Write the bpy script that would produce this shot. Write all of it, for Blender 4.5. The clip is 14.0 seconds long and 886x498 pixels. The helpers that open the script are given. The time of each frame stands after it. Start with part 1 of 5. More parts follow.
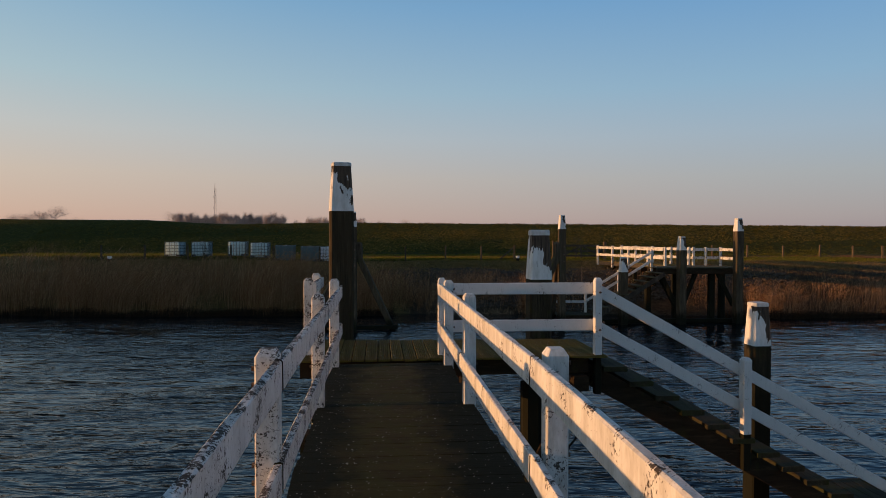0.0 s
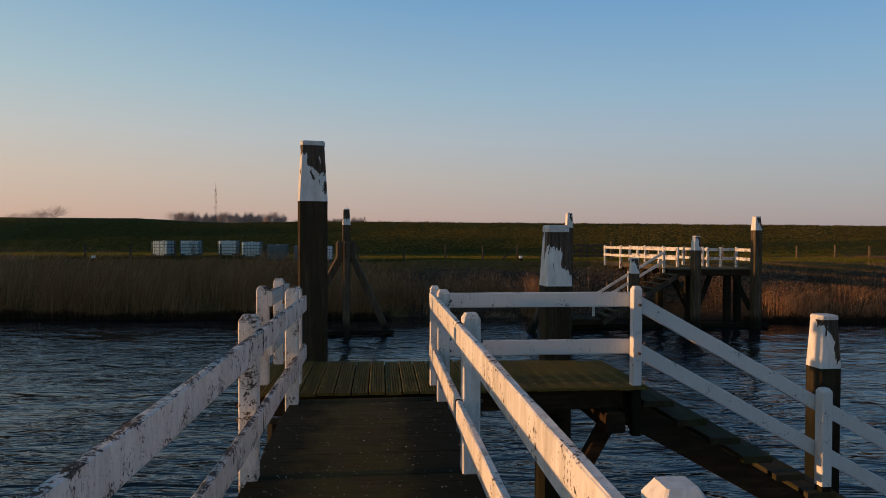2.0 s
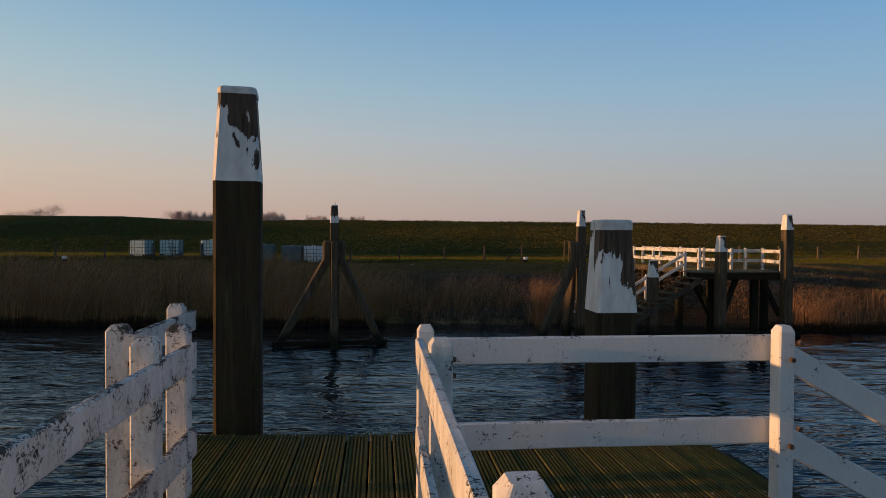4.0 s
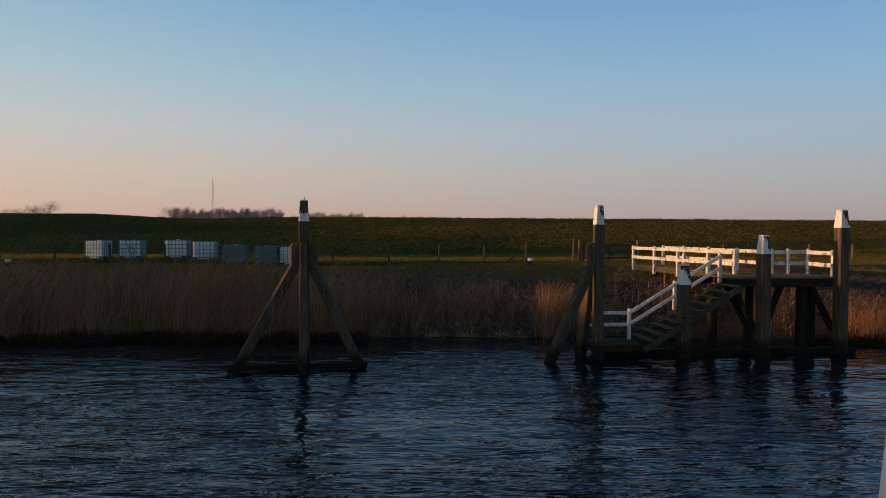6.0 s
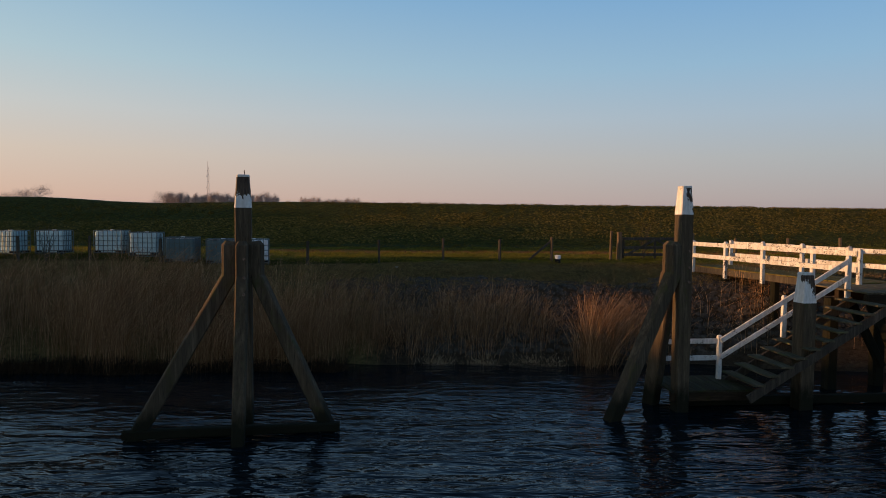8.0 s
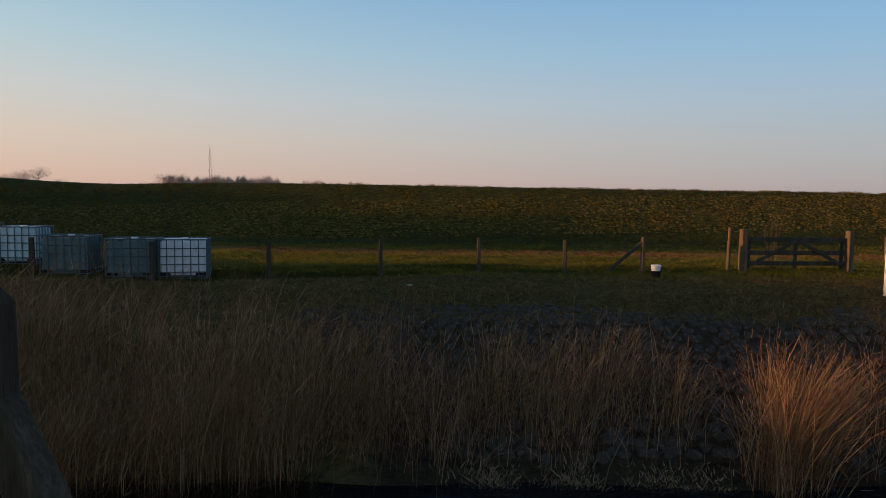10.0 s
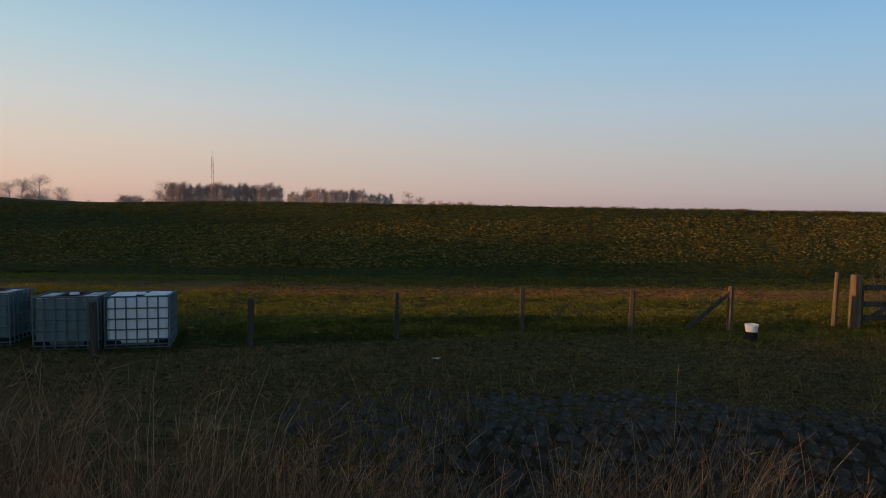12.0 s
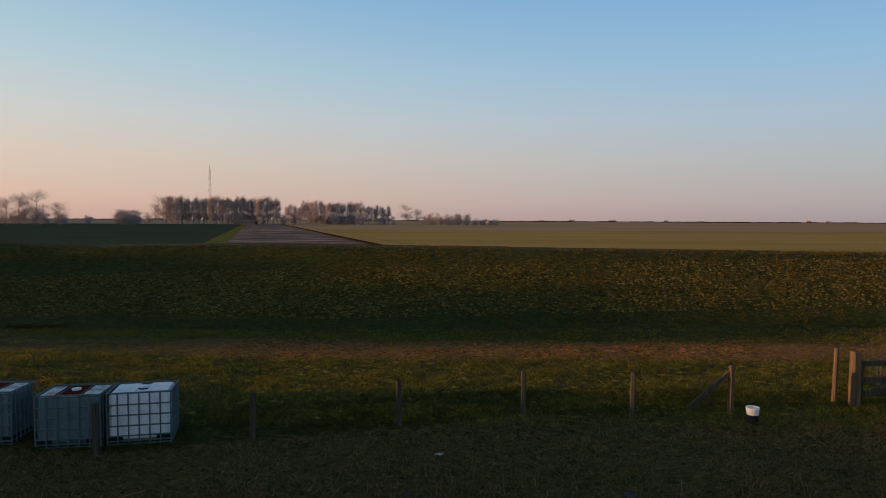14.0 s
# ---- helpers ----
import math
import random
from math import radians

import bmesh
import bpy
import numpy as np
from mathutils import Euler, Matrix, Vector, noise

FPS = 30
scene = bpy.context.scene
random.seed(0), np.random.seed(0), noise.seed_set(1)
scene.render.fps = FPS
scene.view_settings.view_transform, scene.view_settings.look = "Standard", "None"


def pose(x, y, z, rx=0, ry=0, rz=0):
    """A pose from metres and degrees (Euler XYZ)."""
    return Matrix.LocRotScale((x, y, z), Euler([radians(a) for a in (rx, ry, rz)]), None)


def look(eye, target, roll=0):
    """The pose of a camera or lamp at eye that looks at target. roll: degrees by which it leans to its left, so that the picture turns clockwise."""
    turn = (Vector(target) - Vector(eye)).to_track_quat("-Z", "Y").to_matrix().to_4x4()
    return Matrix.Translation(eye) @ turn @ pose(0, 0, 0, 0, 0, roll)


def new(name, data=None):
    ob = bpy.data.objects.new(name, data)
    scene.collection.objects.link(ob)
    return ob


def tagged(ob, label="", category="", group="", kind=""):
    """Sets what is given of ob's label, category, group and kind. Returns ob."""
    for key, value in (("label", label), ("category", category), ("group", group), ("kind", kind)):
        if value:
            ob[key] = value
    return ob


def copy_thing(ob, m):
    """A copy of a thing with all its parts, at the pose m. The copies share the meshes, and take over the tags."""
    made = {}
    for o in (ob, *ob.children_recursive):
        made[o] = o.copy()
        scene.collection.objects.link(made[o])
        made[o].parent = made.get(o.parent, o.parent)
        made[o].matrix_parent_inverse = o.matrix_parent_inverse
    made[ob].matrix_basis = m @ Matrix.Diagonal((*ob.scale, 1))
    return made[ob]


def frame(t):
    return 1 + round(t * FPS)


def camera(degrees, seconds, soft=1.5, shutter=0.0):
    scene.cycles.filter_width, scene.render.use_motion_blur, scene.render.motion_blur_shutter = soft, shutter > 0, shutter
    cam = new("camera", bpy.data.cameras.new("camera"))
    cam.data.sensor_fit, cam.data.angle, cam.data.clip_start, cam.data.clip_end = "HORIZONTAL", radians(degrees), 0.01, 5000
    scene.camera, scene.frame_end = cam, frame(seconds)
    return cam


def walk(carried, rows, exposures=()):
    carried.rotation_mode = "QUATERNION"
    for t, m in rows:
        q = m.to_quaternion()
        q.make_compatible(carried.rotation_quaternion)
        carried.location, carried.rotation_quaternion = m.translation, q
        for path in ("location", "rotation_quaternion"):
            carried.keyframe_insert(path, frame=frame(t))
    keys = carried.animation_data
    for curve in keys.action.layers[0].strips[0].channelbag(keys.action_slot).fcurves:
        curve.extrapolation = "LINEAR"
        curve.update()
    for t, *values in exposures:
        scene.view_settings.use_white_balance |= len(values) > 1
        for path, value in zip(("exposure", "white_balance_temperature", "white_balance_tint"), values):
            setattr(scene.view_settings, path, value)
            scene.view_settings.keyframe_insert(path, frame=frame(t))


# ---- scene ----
cam = camera(70.0, 14.0, soft=0.9)
PATH = [
    (0, (0.069, 0.013, 4.421), (0.061, 2.013, 4.383), 0.1),
    (0.5, (0.042, 0.425, 4.417), (0.033, 2.424, 4.378), 0.1),
    (1, (0.05, 0.881, 4.405), (0.039, 2.881, 4.366), 0.2),
    (1.5, (0.086, 1.362, 4.386), (0.076, 3.362, 4.348), 0.2),
    (2, (0.136, 1.911, 4.383), (0.125, 3.911, 4.344), 0.2),
    (2.5, (0.161, 2.527, 4.382), (0.151, 4.527, 4.342), 0.2),
    (3, (0.166, 3.202, 4.388), (0.157, 5.202, 4.349), 0.3),
    (3.5, (0.146, 3.95, 4.384), (0.137, 5.95, 4.344), 0.3),
    (4, (0.13, 4.771, 4.39), (0.122, 6.77, 4.349), 0.3),
    (4.2, (0.137, 5.121, 4.397), (0.13, 7.12, 4.354), 0.3),
    (6.3, (0.397, 9.867, 4.586), (0.391, 11.866, 4.53), 0.1),
    (6.5, (0.379, 10.456, 4.607), (0.374, 12.455, 4.549), 0.1),
    (7, (0.318, 12.125, 4.671), (0.315, 14.123, 4.601), 0.1),
    (7.5, (0.194, 14.109, 4.709), (0.194, 16.108, 4.624), 0.2),
    (8, (0.01, 16.349, 4.706), (0.014, 18.347, 4.608), 0.4),
    (8.5, (-0.153, 18.767, 4.718), (-0.149, 20.764, 4.608), 0.4),
    (8.7, (-0.25, 19.757, 4.742), (-0.242, 21.754, 4.625), 0.4),
    (10.8, (-1.238, 28.7, 4.893), (-1.253, 30.694, 4.742), 0.9),
    (11, (-1.302, 29.142, 4.945), (-1.318, 31.137, 4.798), 0.9),
    (11.5, (-1.487, 29.776, 5.237), (-1.5, 31.771, 5.101), 0.8),
    (12, (-1.632, 30.019, 5.562), (-1.644, 32.015, 5.435), 0.7),
    (12.5, (-1.727, 30.09, 5.943), (-1.738, 32.087, 5.827), 0.6),
    (13, (-1.786, 30.092, 6.356), (-1.793, 32.089, 6.25), 0.5),
    (13.5, (-1.768, 30.06, 6.784), (-1.774, 32.058, 6.685), 0.4),
    (14, (-1.719, 30.048, 7.197), (-1.724, 32.046, 7.104), 0.3),
]
walk(cam, [(t, look(eye, target, roll)) for t, eye, target, roll in PATH], [(0, -0.12), (4, -0.12), (7, -0.03), (11, 0.08), (14, 0.10)])

# ---- world, sun ----
SUN_EL, SUN_AZ = radians(4.6), radians(187.0)  # azimuth of the sun, counted from +x towards +y
TO_SUN = Vector((math.cos(SUN_EL) * math.cos(SUN_AZ), math.cos(SUN_EL) * math.sin(SUN_AZ), math.sin(SUN_EL)))
world = bpy.data.worlds.new("evening_sky")
scene.world = world
world.use_nodes = True
wn, wl = world.node_tree.nodes, world.node_tree.links
sky = wn.new("ShaderNodeTexSky")
sky.sky_type, sky.sun_disc = "NISHITA", False
sky.sun_elevation, sky.sun_rotation = SUN_EL, radians(90.0) - SUN_AZ
sky.altitude, sky.air_density, sky.dust_density, sky.ozone_density = 0.0, 1.0, 1.0, 2.0
# the clear sky's colours by height over the horizon: pink haze below, blue above
where = wn.new("ShaderNodeTexCoord")
split = wn.new("ShaderNodeSeparateXYZ")
wl.new(where.outputs["Generated"], split.inputs[0])
haze = wn.new("ShaderNodeValToRGB")
wl.new(split.outputs["Z"], haze.inputs["Fac"])
HAZE = [(0.0, (178, 152, 150)), (0.03, (187, 165, 160)), (0.09, (187, 178, 174)), (0.15, (177, 185, 192)), (0.22, (156, 184, 202)), (0.34, (122, 166, 204)), (0.48, (88, 122, 160)), (1.0, (42, 58, 84))]
while len(haze.color_ramp.elements) < len(HAZE):
    haze.color_ramp.elements.new(0.5)
for e, (at, rgb) in zip(haze.color_ramp.elements, HAZE):
    e.position, e.color = at, (*[(c / 255) ** 2.2 for c in rgb], 1)
# warmer towards the sun
toward = wn.new("ShaderNodeVectorMath")
toward.operation = "DOT_PRODUCT"
wl.new(where.outputs["Generated"], toward.inputs[0])
toward.inputs[1].default_value = (TO_SUN.x, TO_SUN.y, 0)
span = wn.new("ShaderNodeMapRange")
wl.new(toward.outputs["Value"], span.inputs["Value"])
span.inputs["From Min"].default_value = -1.0
tint = wn.new("ShaderNodeValToRGB")
wl.new(span.outputs["Result"], tint.inputs["Fac"])
tint.color_ramp.elements[0].position, tint.color_ramp.elements[0].color = 0.0, (0.30, 0.40, 0.50, 1)
tint.color_ramp.elements[1].position, tint.color_ramp.elements[1].color = 1.0, (0.74, 0.62, 0.50, 1)
warm = wn.new("ShaderNodeMix")
warm.data_type, warm.blend_type = "RGBA", "MULTIPLY"
warm.inputs[0].default_value = 1.0
wl.new(haze.outputs["Color"], warm.inputs[6])
wl.new(tint.outputs["Color"], warm.inputs[7])
both_skies = wn.new("ShaderNodeMix")
both_skies.data_type, both_skies.blend_type = "RGBA", "ADD"
both_skies.inputs[0].default_value = 0.015
wl.new(warm.outputs[2], both_skies.inputs[6])
wl.new(sky.outputs["Color"], both_skies.inputs[7])
wn["Background"].inputs["Strength"].default_value = 1.9
wl.new(both_skies.outputs[2], wn["Background"].inputs["Color"])
sun = new("sun", bpy.data.lights.new("sun", "SUN"))
sun.data.energy, sun.data.angle, sun.data.color = 5.0, radians(0.6), (1.0, 0.50, 0.20)
sun.matrix_world = look(TO_SUN * 200, (0, 0, 0))


# ---- materials ----
class Nodes:
    """A small builder for node materials."""

    def __init__(self, name, rough=0.8, metal=0.0, gloss=0.12):
        self.mat = bpy.data.materials.new(name)
        self.mat.use_nodes = True
        self.tree = self.mat.node_tree
        self.bsdf = self.tree.nodes["Principled BSDF"]
        self.bsdf.inputs["Roughness"].default_value = rough
        self.bsdf.inputs["Metallic"].default_value = metal
        self.bsdf.inputs["Specular IOR Level"].default_value = gloss
        self.space = None

    def add(self, kind, **inputs):
        node = self.tree.nodes.new("ShaderNode" + kind)
        for key, value in inputs.items():
            self.put(node.inputs[key.replace("_", " ")], value)
        return node

    def put(self, socket, value):
        if hasattr(value, "is_output"):
            self.tree.links.new(value, socket)
        else:
            socket.default_value = value

    def coords(self, scale=(1, 1, 1), turn=(0, 0, 0)):
        if self.space is None:
            self.space = self.add("TexCoord")
        m = self.add("Mapping", Vector=self.space.outputs["Object"])
        m.inputs["Scale"].default_value = scale
        m.inputs["Rotation"].default_value = turn
        return m.outputs["Vector"]

    def noise(self, scale, stretch=(1, 1, 1), detail=5.0, rough=0.6, warp=0.0):
        n = self.add("TexNoise", Vector=self.coords(stretch))
        n.inputs["Scale"].default_value = scale
        n.inputs["Detail"].default_value = detail
        n.inputs["Roughness"].default_value = rough
        n.inputs["Distortion"].default_value = warp
        return n.outputs["Fac"]

    def ramp(self, fac, *stops):
        r = self.add("ValToRGB", Fac=fac)
        e = r.color_ramp.elements
        while len(e) < len(stops):
            e.new(0.5)
        for i, (at, c) in enumerate(stops):
            e[i].position = at
            e[i].color = (*c, 1) if hasattr(c, "__len__") else (c, c, c, 1)
        return r.outputs["Color"]

    def mix(self, fac, a, b, blend="MIX"):
        m = self.tree.nodes.new("ShaderNodeMix")
        m.data_type, m.blend_type = "RGBA", blend
        for i, v in ((0, fac), (6, a), (7, b)):
            if isinstance(v, tuple) and len(v) == 3:
                v = (*v, 1)
            self.put(m.inputs[i], v)
        return m.outputs[2]

    def math(self, op, a, b=0.0):
        m = self.tree.nodes.new("ShaderNodeMath")
        m.operation = op
        self.put(m.inputs[0], a)
        self.put(m.inputs[1], b)
        return m.outputs[0]

    def random(self):
        return self.add("ObjectInfo").outputs["Random"]

    def island(self):
        return self.add("NewGeometry").outputs["Random Per Island"]

    def done(self, colour, bump=None, strength=0.4, distance=0.01, rough=None):
        self.put(self.bsdf.inputs["Base Color"], (*colour, 1) if isinstance(colour, tuple) else colour)
        if rough is not None:
            self.put(self.bsdf.inputs["Roughness"], rough)
        if bump is not None:
            b = self.add("Bump", Height=bump)
            b.inputs["Strength"].default_value = strength
            b.inputs["Distance"].default_value = distance
            self.tree.links.new(b.outputs["Normal"], self.bsdf.inputs["Normal"])
        return self.mat


def flaking_paint(name, amount, scale, stretch=(1, 1, 1), dirt=0.35, tops=0.07, stain=(0.42, 0.39, 0.34)):
    """White paint that has come off in flakes down to dark weathered wood."""
    n = Nodes(name, 0.6)
    big = n.noise(scale * 0.10, stretch, 3)
    small = n.noise(scale * 0.8, stretch, 6, 0.65, 0.5)
    chips = n.noise(scale * 2.6, (1, 1, 0.6), 3, 0.6)
    up = n.math("MAXIMUM", n.add("SeparateXYZ", Vector=n.add("NewGeometry").outputs["Normal"]).outputs[2], 0.0)
    v = n.math("ADD", n.math("MULTIPLY", small, 0.75), n.math("MULTIPLY", chips, 0.25))
    v = n.math("SUBTRACT", v, n.math("MULTIPLY", n.math("SUBTRACT", big, 0.5), 0.55))
    v = n.math("SUBTRACT", v, n.math("MULTIPLY", up, tops))
    gone = n.ramp(v, (amount, 1.0), (amount + 0.02, 0.0))
    white = n.mix(n.ramp(n.noise(scale * 0.8, (1, 1, 0.4), 6), (0.45, 0.0), (0.75, 1.0)), (0.69, 0.68, 0.66), stain)
    white = n.mix(dirt, white, n.ramp(n.noise(9, (1, 1, 0.2), 6, 0.7), (0.35, (0.40, 0.38, 0.33)), (0.6, (0.76, 0.75, 0.72))))
    wood = n.ramp(n.noise(40, (1, 1, 0.08), 6), (0.3, (0.035, 0.03, 0.026)), (0.7, (0.11, 0.09, 0.075)))
    grain = n.noise(60, (1, 1, 0.1), 5)
    height = n.math("ADD", n.math("MULTIPLY", gone, -0.7), n.math("MULTIPLY", grain, 0.3))
    return n.done(n.mix(gone, white, wood), height, 0.6, 0.006, n.ramp(gone, (0.0, 0.5), (1.0, 0.9)))


def old_wood(name, dark, light, moss=(0.055, 0.06, 0.022), mossy=0.62, stretch=(1, 1, 0.06), scale=22, wet=None):
    """Weathered timber with long grain, checks and patches of moss."""
    n = Nodes(name, 0.85)
    grain = n.noise(scale, stretch, 8, 0.65, 0.3)
    fine = n.noise(scale * 3, stretch, 5)
    streak = n.noise(scale * 0.28, tuple(max(v, 0.10) for v in stretch), 6, 0.7, 0.4)
    tone = n.math("ADD", n.math("MULTIPLY", grain, 0.4), n.math("MULTIPLY", streak, 0.6))
    colour = n.ramp(tone, (0.34, dark), (0.52, tuple((p + q) / 2 for p, q in zip(dark, light))), (0.68, tuple(min(1, q * 1.5) for q in light)))
    checks = n.ramp(fine, (0.34, 0.0), (0.42, 1.0))
    colour = n.mix(checks, n.mix(0.75, colour, (0.008, 0.007, 0.006)), colour)
    patch = n.ramp(n.noise(3.0, (1, 1, 0.6), 8, 0.7), (mossy, 0.0), (mossy + 0.12, 0.9))
    colour = n.mix(patch, colour, moss)
    colour = n.mix(n.math("MULTIPLY", n.random(), 0.22), colour, light)
    if wet is not None:
        # black-green algae up to the high-water mark, with a ragged edge
        z = n.math("ADD", n.add("SeparateXYZ", Vector=n.coords()).outputs[2], n.math("MULTIPLY", n.math("SUBTRACT", n.noise(5, (1, 1, 0.5), 5), 0.5), 0.9))
        colour = n.mix(n.ramp(n.math("ADD", n.math("MULTIPLY", n.math("SUBTRACT", z, wet), 1.5), 0.5), (0.2, 0.92), (0.8, 0.0)), colour, (0.010, 0.011, 0.006))
    height = n.math("ADD", n.math("MULTIPLY", grain, 0.6), n.math("MULTIPLY", checks, 0.4))
    return n.done(colour, height, 0.7, 0.008)


M_PAINT = flaking_paint("white_rail_paint", 0.374, 66, dirt=0.65, tops=0.035)
M_PAINT_WORN = flaking_paint("worn_rail_paint", 0.412, 80, dirt=0.45, tops=0.09)
M_PAINT_CLEAN = flaking_paint("clean_rail_paint", 0.355, 70, dirt=0.08, stain=(0.63, 0.62, 0.60))


M_PAINT_FAR = flaking_paint("weathered_far_rail_paint", 0.405, 30, (1, 1, 1), 0.7)


def cap_paint(name, bare, lean, rise=0.34):
    """Thick white paint that has peeled off from the top and from one side, in long tongues."""
    n = Nodes(name, 0.55)
    box = n.add("SeparateXYZ", Vector=n.add("TexCoord").outputs["Generated"]).outputs
    f = n.noise(6.0, (1, 1, 0.30), 7, 0.6, 0.5)
    v = n.math("ADD", f, n.math("MULTIPLY", n.math("SUBTRACT", box[0], 0.5), lean))
    v = n.math("ADD", v, n.math("MULTIPLY", n.math("SUBTRACT", box[2], 0.5), rise))
    gone = n.ramp(v, (bare, 0.0), (bare + 0.012, 1.0))
    white = n.ramp(n.noise(11, (1, 1, 0.3), 6), (0.3, (0.58, 0.56, 0.52)), (0.65, (0.80, 0.79, 0.77)))
    wood = n.ramp(n.noise(36, (1, 1, 0.08), 6), (0.3, (0.03, 0.022, 0.016)), (0.7, (0.12, 0.085, 0.06)))
    return n.done(n.mix(gone, white, wood), n.math("ADD", n.math("MULTIPLY", gone, -0.8), n.math("MULTIPLY", n.noise(50, (1, 1, 0.1)), 0.25)), 0.7, 0.008)


M_CAP = cap_paint("pile_head_paint", 0.56, 0.42)
M_CAP_TALL = cap_paint("tall_pile_head_paint", 0.535, 0.34, 0.52)
M_CAP_BARE = cap_paint("bare_pile_head_paint", 0.43, 0.12, 0.75)
M_CAP_TONGUE = cap_paint("peeling_pile_head_paint", 0.51, 0.22, 0.42)
M_CAP_CLEAN = flaking_paint("pile_lid_paint", 0.30, 20, (1, 1, 1), 0.15)
M_PILE = old_wood("pile_wood", (0.016, 0.012, 0.007), (0.070, 0.053, 0.030), (0.045, 0.045, 0.012), 0.56, wet=0.5)
M_PILE_WET = old_wood("wet_pile_wood", (0.012, 0.010, 0.006), (0.050, 0.040, 0.023), (0.028, 0.030, 0.010), 0.52, wet=2.1)
M_FAR_WOOD = old_wood("grey_brown_timber", (0.030, 0.024, 0.019), (0.095, 0.078, 0.060), mossy=0.62)
M_BRACED = old_wood("grey_pile_timber", (0.026, 0.019, 0.012), (0.128, 0.098, 0.064), (0.060, 0.058, 0.020), 0.54, wet=0.55)
M_BEAM = old_wood("dark_beam_wood", (0.012, 0.008, 0.005), (0.045, 0.030, 0.016), (0.035, 0.033, 0.008), mossy=0.58, stretch=(0.06, 1, 1))
M_DECK = old_wood("grooved_deck_wood", (0.040, 0.031, 0.008), (0.185, 0.143, 0.040), (0.100, 0.095, 0.017), 0.47, (1, 0.05, 1))
M_WALK = old_wood("walkway_plank_wood", (0.010, 0.0085, 0.003), (0.046, 0.037, 0.012), (0.028, 0.030, 0.006), 0.42, (0.05, 1, 1))


def droppings(mat, scale, amount):
    """Small pale splashes over what a material already shows."""
    tree = mat.node_tree
    bsdf = tree.nodes["Principled BSDF"]
    old = bsdf.inputs["Base Color"].links[0].from_socket
    where_at = tree.nodes.new("ShaderNodeTexCoord")
    spots = tree.nodes.new("ShaderNodeTexVoronoi")
    spots.inputs["Scale"].default_value = scale
    stir = tree.nodes.new("ShaderNodeTexNoise")
    stir.inputs["Scale"].default_value = scale * 2.5
    tree.links.new(where_at.outputs["Object"], stir.inputs["Vector"])
    bend = tree.nodes.new("ShaderNodeMix")
    bend.data_type, bend.blend_type = "RGBA", "ADD"
    bend.inputs[0].default_value = 0.8 / scale
    tree.links.new(where_at.outputs["Object"], bend.inputs[6])
    tree.links.new(stir.outputs["Color"], bend.inputs[7])
    tree.links.new(bend.outputs[2], spots.inputs["Vector"])
    cut = tree.nodes.new("ShaderNodeValToRGB")
    cut.color_ramp.elements[0].position, cut.color_ramp.elements[0].color = amount, (1, 1, 1, 1)
    cut.color_ramp.elements[1].position, cut.color_ramp.elements[1].color = amount + 0.03, (0, 0, 0, 1)
    tree.links.new(spots.outputs["Distance"], cut.inputs["Fac"])
    rare = tree.nodes.new("ShaderNodeMath")
    rare.operation = "GREATER_THAN"
    rare.inputs[1].default_value = 0.72
    pick = tree.nodes.new("ShaderNodeSeparateColor")
    tree.links.new(spots.outputs["Color"], pick.inputs[0])
    tree.links.new(pick.outputs[0], rare.inputs[0])
    both_of = tree.nodes.new("ShaderNodeMath")
    both_of.operation = "MULTIPLY"
    tree.links.new(cut.outputs["Color"], both_of.inputs[0])
    tree.links.new(rare.outputs[0], both_of.inputs[1])
    over = tree.nodes.new("ShaderNodeMix")
    over.data_type = "RGBA"
    tree.links.new(both_of.outputs[0], over.inputs[0])
    tree.links.new(old, over.inputs[6])
    over.inputs[7].default_value = (0.42, 0.40, 0.33, 1)
    tree.links.new(over.outputs[2], bsdf.inputs["Base Color"])


